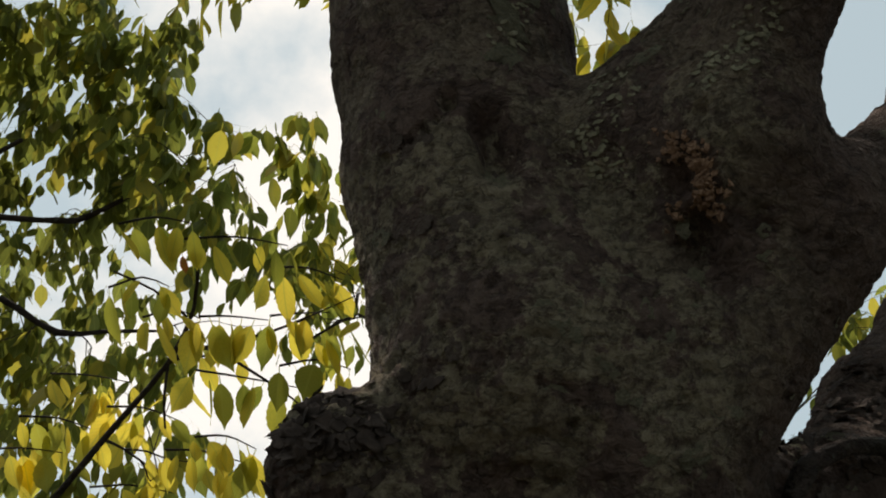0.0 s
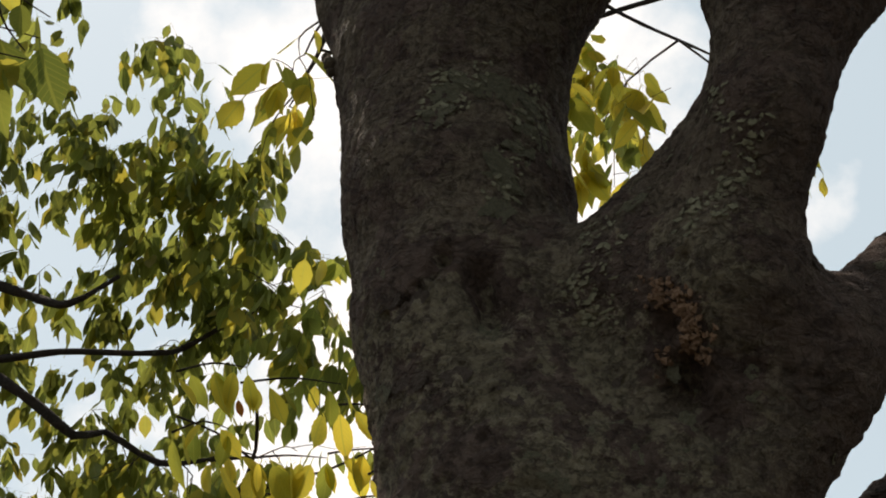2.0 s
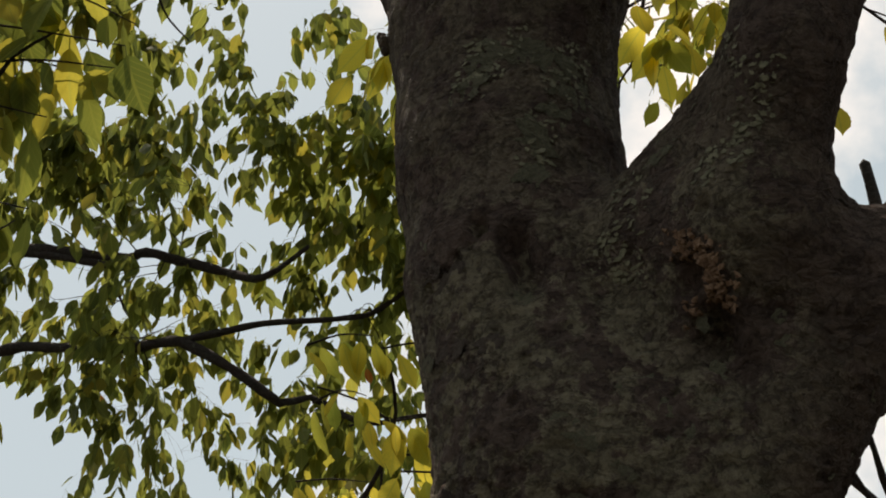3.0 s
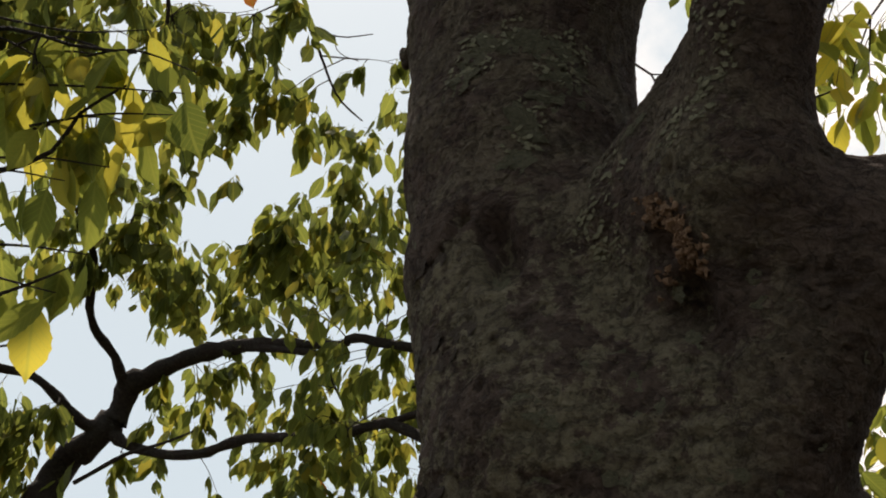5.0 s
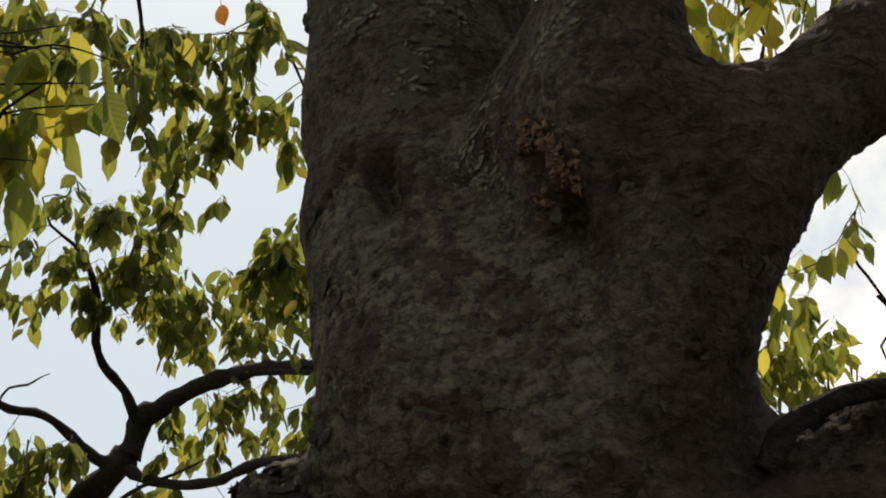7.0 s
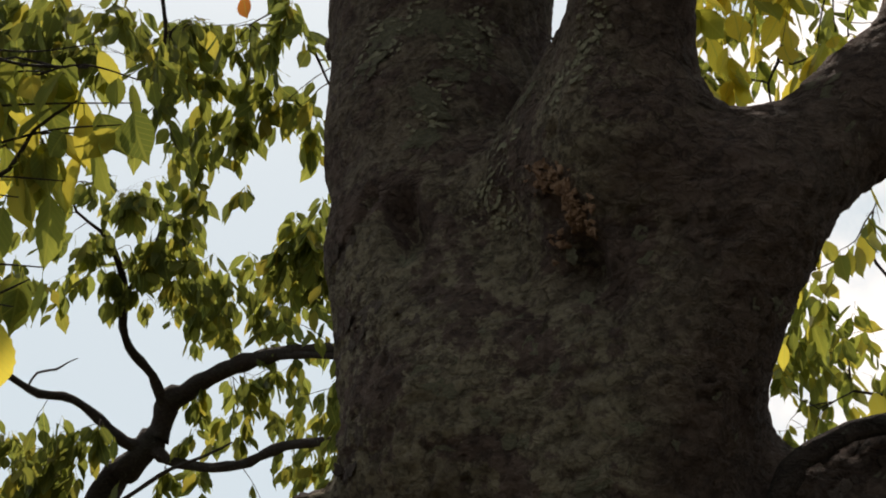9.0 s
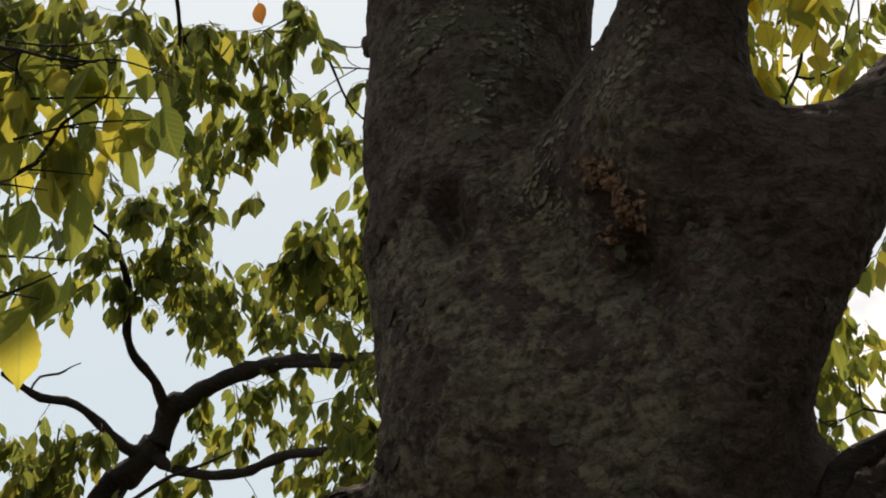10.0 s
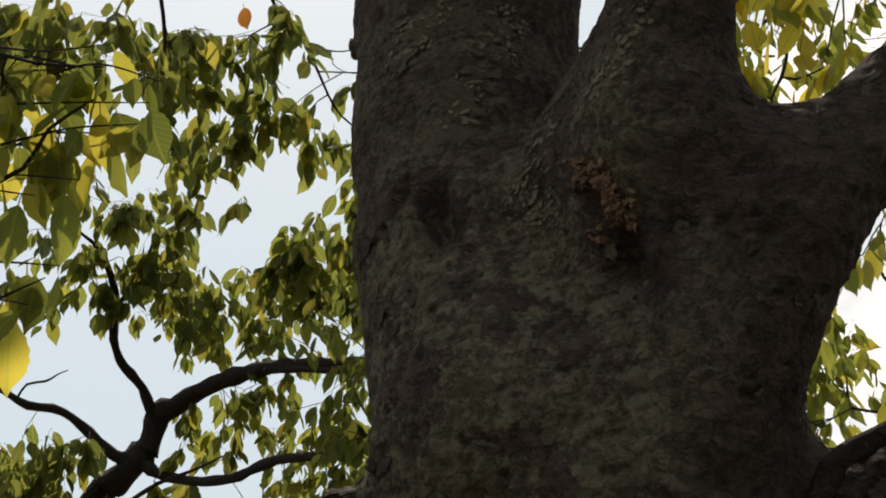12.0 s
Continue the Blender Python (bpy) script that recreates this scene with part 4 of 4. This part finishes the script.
def build_own_twigs():
    """Leafy shoots of the old tree itself, seen through its fork."""
    rng = np.random.default_rng(41)
    limb(old_tree, "branch", [(0.21, -0.2, 1.92, 0.01), (0.23, -0.2, 1.95, 0.012), (0.25, -0.2, 1.97, 0.012), (0.29, -0.2, 1.99, 0.011), (0.35, -0.2, 2, 0.01), (0.42, -0.2, 2.01, 0.008)], rng, 9, 0.05, 0.03)
    a = limb(old_tree, "branch", [(-0.03, 0.1, 3.5, 0.02), (0.15, 0.4, 3.5, 0.008), (0.35, 0.6, 3.4, 0.005), (0.9, 0.95, 3.6, 0.003)], rng, 7, 0.03, 0.05)
    b = limb(old_tree, "branch", [(-0.03, 0.1, 3.7, 0.018), (-0.1, 0.6, 3.7, 0.010), (-0.05, 1.0, 3.45, 0.006), (0.0, 1.5, 3.6, 0.004)], rng, 7, 0.03, 0.05)
    c = limb(old_tree, "branch", [(1.3, 0.07, 3.3, 0.02), (1.2, 0.8, 3.9, 0.013), (1.0, 1.7, 4.3, 0.008), (0.7, 2.0, 4.2, 0.005)], rng, 7, 0.03, 0.05)
    spots = [
        (0.37, 0.54, 3.17, 0.06, 3), (0.31, 0.52, 3.07, 0.04, 2), (0.37, 0.53, 3.01, 0.04, 1), (0.32, 0.58, 2.96, 0.03, 1), (0.44, 0.56, 3.11, 0.05, 2),
        (0.36, 0.57, 2.95, 0.02, 1), (0.47, 0.58, 3.24, 0.05, 2), (0.91, 0.72, 3.27, 0.05, 3), (0.91, 0.76, 3.23, 0.03, 1), (0.37, 0.7, 3.31, 0.04, 1),
        (0.47, 0.7, 3.26, 0.04, 2), (-0.04, 1.35, 3.46, 0.04, 2), (-0.06, 1.38, 3.42, 0.03, 1),
    ]
    more = [
        (-0.14, 0.88, 3.21, 0.04, 2), (-0.16, 0.91, 3.18, 0.03, 1), (-0.07, 0.86, 3.22, 0.04, 1), (-0.01, 0.86, 3.19, 0.02, 1), (-0.11, 0.93, 3.31, 0.03, 1),
        (0.47, 0.57, 3.12, 0.03, 1), (0.54, 0.59, 3.04, 0.03, 1), (0.5, 0.63, 3.01, 0.02, 1),
    ]
    high = [
        (0.63, 2.24, 4.22, 0.08, 3), (0.57, 2.22, 4.08, 0.06, 2), (0.75, 2.28, 4.31, 0.08, 3), (0.86, 2.35, 4.35, 0.09, 3), (0.96, 2.33, 4.34, 0.09, 3),
        (0.87, 2.24, 4.16, 0.04, 1), (0.68, 2.33, 4.42, 0.1, 4), (0.54, 2.37, 4.39, 0.08, 3), (0.55, 2.27, 4.2, 0.06, 2),
    ]
    far_side = [
        (0.96, 1.92, 4.18, 0.09, 4), (1.02, 1.88, 4.04, 0.08, 3), (1.13, 1.89, 4.15, 0.09, 4), (0.63, 1.08, 3.39, 0.04, 1), (1.09, 1.82, 3.92, 0.06, 2),
        (0.81, 1.72, 4, 0.07, 2), (0.31, 1.33, 3.67, 0.04, 1), (0.21, 1.07, 3.36, 0.03, 1), (0.22, 1.02, 3.26, 0.03, 1), (0.33, 1.15, 3.57, 0.03, 1),
        (0.3, 1.12, 3.44, 0.03, 1),
    ]
    d = limb(old_tree, "twig", [
        (0.73, 1.84, 4.22, 0.007), (0.73, 1.9, 4.14, 0.006), (0.76, 1.98, 4.1, 0.005), (0.75, 2.08, 4.06, 0.005), (0.72, 2.12, 4.01, 0.004),
        (0.73, 2.16, 3.95, 0.003),
    ], rng, 6, 0.05, 0.05)
    e = limb(old_tree, "twig", [
        (0.75, 2.08, 4.06, 0.004), (0.79, 2.08, 4.05, 0.004), (0.85, 2.06, 4.06, 0.003), (0.95, 2.01, 4.09, 0.003),
    ], rng, 6, 0.05, 0.05)
    foliage(old_tree, rng, spots + more, [a, b, c], 0.084, LEAF_YELLOW, 150, (0.4, 0.6, 3.1), per=6, reach=0.15)
    foliage(old_tree, rng, high + far_side, [a, b, c, d, e], 0.078, LEAF_NEAR, 130, (0.7, 2.0, 3.9), per=7, reach=0.16)


def build_thin_tree():
    rng = np.random.default_rng(53)
    tree = empty("thin_tree", 2.9, 3.6)
    tagged(tree, "thin tree with yellowing drooping leaves", "tree")
    t = limb(tree, "trunk", [(2.9, 3.6, -0.05, 0.09), (2.8, 3.6, 1.8, 0.07), (2.5, 3.5, 3.2, 0.045), (2.2, 3.4, 4.6, 0.02)], rng, 12)
    a = limb(tree, "branch", [(2.6, 3.55, 2.7, 0.025), (2.0, 3.4, 3.2, 0.015), (1.5, 3.3, 3.4, 0.010), (1.1, 3.3, 3.5, 0.005)], rng, 7)
    b = limb(tree, "branch", [(2.7, 3.6, 2.3, 0.02), (1.7, 2.4, 2.6, 0.012), (1.2, 1.7, 2.8, 0.008), (0.95, 1.5, 3.05, 0.004)], rng, 7)
    c = limb(tree, "twig", [(1.7, 2.4, 2.6, 0.007), *[
        (0.86, 1.49, 2.91, 0.005), (0.83, 1.48, 2.95, 0.004), (0.79, 1.46, 3.01, 0.004), (0.76, 1.44, 3.06, 0.003), (0.77, 1.39, 3.14, 0.002),
    ]], rng, 6, 0.05, 0.05)
    spots = [
        (0.94, 3.49, 3.79, 0.08, 2), (1.04, 3.49, 3.74, 0.09, 3), (0.89, 3.55, 3.68, 0.07, 2), (0.99, 3.55, 3.63, 0.09, 3), (1.1, 3.31, 3.61, 0.09, 3),
        (1.15, 3.08, 3.59, 0.09, 2), (0.89, 3.42, 3.45, 0.08, 2), (0.95, 3.21, 3.4, 0.07, 2), (0.83, 3.59, 3.61, 0.06, 1), (1.01, 2.61, 3.22, 0.07, 2),
        (1.03, 3.09, 3.64, 0.06, 1),
    ]
    nearer = [
        (0.7, 1.51, 3.07, 0.04, 1), (0.73, 1.4, 3.04, 0.03, 1), (0.67, 1.65, 3.03, 0.04, 2), (0.64, 1.85, 3.1, 0.04, 1), (0.76, 1.33, 3.15, 0.04, 1),
        (0.75, 1.28, 3.04, 0.03, 1), (0.58, 1.22, 2.54, 0.04, 1), (0.64, 1.2, 2.56, 0.05, 2),
    ]
    rest = [
        (2.37, 2.1, 3.35, 0.1, 5), (2.44, 2.01, 3.42, 0.08, 3), (2.32, 2.23, 3.18, 0.07, 3), (2.79, 2.43, 3.38, 0.11, 6),
    ]
    edge = [
        (0.81, 1.4, 2.7, 0.06, 5), (0.9, 1.53, 2.84, 0.06, 6), (0.78, 1.43, 2.64, 0.05, 5), (0.93, 1.59, 2.95, 0.05, 4),
    ]
    foliage(tree, rng, spots + nearer + rest + edge, [a, b, c], 0.078, LEAF_NEAR, 280, (1.0, 2.0, 3.1), per=7, reach=0.14)


def build_shade_crown():
    """Unseen crown for the old tree, high above and behind the way, added to shade the trunk."""
    rng = np.random.default_rng(67)
    # unseen boughs, added to carry the shading leaves
    boughs = [limb(old_tree, "branch", [(*foot, 0.07), (0.6 * foot[0] + 0.4 * x, 0.6 * foot[1] + 0.4 * y, 0.5 * (foot[2] + z) + 0.25, 0.05), (x, y, z, 0.02)], rng, 9, 0.05, 0.15)
              for foot, x, y, z in (((-0.03, 0.1, 4.55), -3.2, -1.2, 5.0), ((-0.03, 0.1, 4.55), -2.0, -3.2, 4.9), ((-0.03, 0.1, 4.55), -0.4, -2.4, 5.7),
                                    ((-0.03, 0.1, 4.55), -0.4, 2.5, 6.5), ((0.5, -0.2, 4.25), 0.6, -4.4, 4.6), ((0.5, -0.2, 4.25), 2.2, -3.0, 5.0), ((0.5, -0.2, 4.25), 1.6, -1.2, 5.5), ((1.45, 0.08, 3.45), 3.6, -1.4, 4.6))]
    spots = []
    while len(spots) < 120:
        a, r = rng.uniform(0, 2 * math.pi), 4.5 * math.sqrt(rng.uniform(0, 1))
        x, y = r * math.cos(a), -1.6 + 0.9 * r * math.sin(a)
        z = 5.75 - 0.12 * r * r + rng.uniform(-0.4, 0.8)
        if y < 0.1 and (z > 3.4 or y < -2.6):
            spots.append((x, y, z, 0.5, 5))
    # more unseen leaves on the right, added to keep skylight off the low limb
    spots += [(rng.uniform(1.8, 4.2), rng.uniform(-2.0, -0.2), rng.uniform(3.0, 4.6), 0.5, 5) for _ in range(14)]
    spots += [(rng.uniform(1.6, 3.4), rng.uniform(-1.6, 0.1), rng.uniform(1.9, 3.2), 0.4, 5) for _ in range(14)]
    # unseen leaves across the sun's way to trunk and low limb, added as shade
    spots += [(rng.uniform(-1.0, 1.2), rng.uniform(2.2, 3.4), rng.uniform(6.4, 7.0), 0.35, 7) for _ in range(18)]
    twigs, leaves = grow(rng, spots, boughs, 0.165, per=9, reach=0.5)
    g = Geo()
    for t in twigs:
        tube(g, t[::2] if len(t) > 6 else t, 4)
    under(tagged(new("twigs", tidy(g.mesh("twigs", TWIG_BARK))), kind="stuff"), old_tree)
    under(tagged(new("crown", joined_leaves("crown", rng, leaves, LEAF_FAR, FAR_TEMPLATES)), kind="stuff"), old_tree)


def build_reddened_leaves():
    """Single leaves that have turned red."""
    rng = np.random.default_rng(59)
    shapes = leaf_meshes(LEAF_RED)
    for tree, at, long in (("overhanging_tree", (-1.1, 2.9, 5.11), 0.13), ("crooked_tree", (-1.03, 6.0, 4.24), 0.15), ("sapling", (-0.17, 0.93, 2.54), 0.035)):
        m = Matrix(turn_to(np.array([0.2, 0.0, -1.0]), np.array([rng.normal() * 0.3, -1.0, 0.4])).tolist()).to_4x4()
        m.translation = Vector(at)
        leaf = under(new("leaf", shapes[rng.integers(len(shapes))]), bpy.data.objects[tree])
        tagged(leaf, "leaf turned red")
        leaf.matrix_basis = m @ Matrix.Scale(long, 4)


build_crooked_tree()
build_overhanging_tree()
build_sapling()
build_small_tree()
build_own_twigs()
build_thin_tree()
build_reddened_leaves()
build_shade_crown()


# ---- scales of bark and lichen on the old trunk ----
def scale_mesh(rng, material, name):
    """A flat crust, 1 across: lobed ragged outline, uneven crumbly top, a thin free edge."""
    k = 22
    ang = np.linspace(0, 2 * math.pi, k, endpoint=False) + rng.normal(size=k) * 0.07
    rad = 0.5 * (1 + 0.22 * np.sin(ang * 2 + rng.uniform(0, 6)) + 0.14 * np.sin(ang * 5 + rng.uniform(0, 6)) + rng.normal(size=k) * 0.17)
    c, s = np.cos(ang) * rad, np.sin(ang) * rad
    lift = 0.04 + 0.05 * np.maximum(0, -np.sin(ang)) + rng.normal(size=k) * 0.02
    v = [(0, 0, 0.07)]
    v += [(0.35 * a, 0.35 * b, 0.07 + rng.normal() * 0.03) for a, b in zip(c, s)]
    v += [(0.72 * a, 0.72 * b, 0.075 + rng.normal() * 0.035) for a, b in zip(c, s)]
    v += [(a, b, z + 0.015) for a, b, z in zip(c, s, lift)]
    v += [(0.8 * a, 0.8 * b, -0.06) for a, b in zip(c, s)]
    f = [(0, 1 + i, 1 + (i + 1) % k) for i in range(k)]
    for ring in range(3):
        o = 1 + ring * k
        f += [(o + i, o + k + i, o + k + (i + 1) % k, o + (i + 1) % k) for i in range(k)]
    me = bpy.data.meshes.new(name)
    me.from_pydata(v, [], f)
    me.materials.append(material)
    me.polygons.foreach_set("use_smooth", [True] * len(me.polygons))
    me.update()
    return me


def lay_scale(name, me, at, way, across, rng, lean=0.0):
    z = Vector(way).normalized()
    up = Vector((0, 0, 1))
    y = (up - z * up.dot(z)).normalized()
    x = y.cross(z)
    turn = Matrix((x, y, z)).transposed().to_4x4()
    ob = new(name, me)
    under(ob, old_tree)
    ob.matrix_basis = Matrix.Translation(Vector(at)) @ turn @ Matrix.Rotation(rng.normal() * 0.5, 4, "Z") @ Matrix.Diagonal((across * rng.uniform(0.9, 1.7), across * rng.uniform(0.7, 1.2), across * rng.uniform(0.07, 0.17), 1))


def build_scales():
    rng = np.random.default_rng(71)
    plain = [scale_mesh(rng, FLAKE, "bark_scale") for _ in range(10)]
    grown_over = [scale_mesh(rng, LICHEN, "lichen") for _ in range(8)]
    # an arch of lichen round an old branch scar on the tall limb
    arch = [(-0.198, -0.122, 2.493), (-0.181, -0.135, 2.516), (-0.163, -0.146, 2.542), (-0.137, -0.154, 2.556), (-0.102, -0.155, 2.551), (-0.071, -0.149, 2.541), (-0.055, -0.143, 2.519), (-0.076, -0.152, 2.486), (-0.093, -0.16, 2.45), (-0.111, -0.17, 2.411), (-0.121, -0.179, 2.375), (-0.131, -0.181, 2.358)]
    for x, y, z in arch:
        for _ in range(3):
            p = np.array([[x, y, z]]) + rng.normal(size=3) * 0.008
            i = int(np.argmin(((SKIN - p) ** 2).sum(1)))
            lay_scale("lichen", grown_over[rng.integers(8)], SKIN[i], SKIN_WAY[i], rng.uniform(0.016, 0.034), rng)
    front = np.flatnonzero((SKIN_WAY[:, 1] < 0.1) & (SKIN[:, 2] > 1.86) & (SKIN[:, 2] < 2.62) & (SKIN[:, 0] > -0.30) & (SKIN[:, 0] < 0.34))
    taken, laid = [], 0
    for i in rng.permutation(front):
        p, way = SKIN[i], SKIN_WAY[i]
        patch = noise.noise(Vector(p) * 7.0) + 0.5 * noise.noise(Vector(p) * 19.0)
        low = min(1.0, max(0.0, (2.36 - p[2]) / 0.2))
        if patch < 0.15 - 0.42 * low or any(((p - q) ** 2).sum() < 0.02 ** 2 for q in taken):
            continue
        if any((p[0] - h[0]) ** 2 + (p[1] - h[1]) ** 2 + (p[2] - h[2]) ** 2 < (h[3] * 0.9) ** 2 for h in HOLLOWS):
            continue
        taken.append(p)
        green = noise.noise(Vector(p) * 9.0 + Vector((5, 1, 8))) > 0.02
        lay_scale("lichen" if green else "bark_scale", (grown_over if green else plain)[rng.integers(8)], p - way * 0.001, way, 0.009 + 0.020 * rng.uniform() ** 2, rng)
        laid += 1
        if laid >= 264:
            break


def build_rotted_patch():
    """Crumbling orange-brown wood beside the hollow."""
    rng = np.random.default_rng(83)
    g = Geo()
    spine = [(0.002, -0.298, 2.229), (0.016, -0.311, 2.218), (0.028, -0.318, 2.207), (0.031, -0.316, 2.192), (0.035, -0.309, 2.176), (0.034, -0.299, 2.163)]
    for x, y, z in spine:
        for _ in range(52):
            p = np.array([x, y, z]) + rng.normal(size=3) * (0.011, 0.004, 0.010)
            i = int(np.argmin(((SKIN - p) ** 2).sum(1)))
            out = SKIN_WAY[i] + rng.normal(size=3) * 0.35
            turn = turn_to(-out, rng.normal(size=3))
            k = int(rng.integers(5, 8))
            ang = np.sort(rng.uniform(0, 2 * math.pi, k))
            rad, tall = rng.uniform(0.0018, 0.0052), rng.uniform(0.0012, 0.0034)
            ring = np.stack([np.cos(ang) * rad * rng.uniform(0.6, 1.3, k), np.sin(ang) * rad * rng.uniform(0.6, 1.3, k), np.zeros(k)], 1)
            v = np.vstack([ring - (0, 0, 0.004), ring * rng.uniform(0.6, 0.9) + (0, 0, tall) + rng.normal(size=(k, 3)) * 0.0005, [[0, 0, tall * 1.2]]])
            f = [[j, (j + 1) % k, k + (j + 1) % k, k + j] for j in range(k)] + [[k + j, k + (j + 1) % k, 2 * k, 2 * k] for j in range(k)]
            g.add(v @ turn.T + SKIN[i], f)
    under(tagged(new("rotted_wood", tidy(g.mesh("rotted_wood", ROTTED, False))), "crumbling orange-brown rotted wood", kind="stuff"), old_tree)


def lay_crust(rng, name, label, material, forms, spot, wide, small, large, gap, rough):
    """A crust of many small overlapping scales round a spot of the trunk, as one part."""
    around = np.flatnonzero(((SKIN - spot) ** 2).sum(1) < (1.3 * wide) ** 2)
    taken, v_all, f_all, base = np.empty((0, 3)), [], [], 0
    for i in rng.permutation(around):
        p, way = SKIN[i] + rng.normal(size=3) * 0.002, SKIN_WAY[i]
        away = math.sqrt(((p - spot) ** 2).sum()) / wide
        if away + 0.9 * noise.noise(Vector(p) * 30.0) > 0.8 or (len(taken) and ((taken - p) ** 2).sum(1).min() < gap ** 2):
            continue
        if any((p[0] - h[0]) ** 2 + (p[1] - h[1]) ** 2 + (p[2] - h[2]) ** 2 < (h[3] * 0.8) ** 2 for h in HOLLOWS):
            continue
        taken = np.vstack([taken, p])
        v, f = forms[rng.integers(len(forms))]
        turn = turn_to(-(way + rng.normal(size=3) * rough), np.array([rng.normal() * 0.6, 0, 1.0]))
        size = rng.uniform(small, large) * np.array([rng.uniform(0.8, 1.7), rng.uniform(0.6, 1.1), rng.uniform(0.08, 0.20)])
        v_all += ((v * size) @ turn.T + p - way * 0.001).tolist()
        f_all += [tuple(k + base for k in q) for q in f]
        base += len(v)
    if f_all:
        me = bpy.data.meshes.new(name)
        me.from_pydata(v_all, [], f_all)
        me.materials.append(material)
        me.polygons.foreach_set("use_smooth", [True] * len(me.polygons))
        me.update()
        under(tagged(new(name, me), label, kind="stuff"), old_tree)


def build_crusts():
    rng = np.random.default_rng(97)
    forms = []
    for _ in range(10):
        me = scale_mesh(rng, CRUST, "scale")
        forms.append((np.array([v.co[:] for v in me.vertices]), [tuple(p.vertices) for p in me.polygons]))
        bpy.data.meshes.remove(me)
    for *spot, wide in ((-0.166, -0.132, 2.554, 0.030), (-0.180, -0.132, 2.520, 0.026), (-0.187, -0.135, 2.49, 0.026), (-0.125, -0.14, 2.561, 0.030), (-0.086, -0.143, 2.544, 0.044), (-0.056, -0.135, 2.535, 0.040), (-0.070, -0.148, 2.498, 0.034),
                        (-0.088, -0.161, 2.455, 0.032), (-0.100, -0.165, 2.415, 0.030), (-0.112, -0.169, 2.384, 0.028), (-0.028, -0.239, 2.307, 0.040), (-0.046, -0.232, 2.255, 0.045), (0.028, -0.354, 2.312, 0.034), (0.046, -0.372, 2.354, 0.034), (0.056, -0.396, 2.398, 0.034), (0.036, -0.368, 2.438, 0.034), (0.275, -0.08, 2.02, 0.055)):
        lay_crust(rng, "lichen_patch", "crusty grey-green lichen", LICHEN_PATCH, forms, np.array(spot), wide, 0.0042, 0.0085, 0.0046, 0.12)
    # crumbling bark on stub and low limb; its dark colour also stands for shade
    for *spot, wide in ((-0.304, -0.124, 1.903, 0.060), (-0.275, -0.127, 1.951, 0.060), (-0.250, -0.156, 1.926, 0.060), (-0.292, -0.131, 1.871, 0.060), (0.416, -0.065, 2.093, 0.065), (0.488, -0.036, 2.173, 0.065), (0.342, -0.121, 1.997, 0.065)):
        lay_crust(rng, "bark_crust", "crumbling bark, darkened in place of shade", CRUST, forms, np.array(spot), wide, 0.010, 0.026, 0.010, 0.35)


build_scales()
build_crusts()
build_rotted_patch()
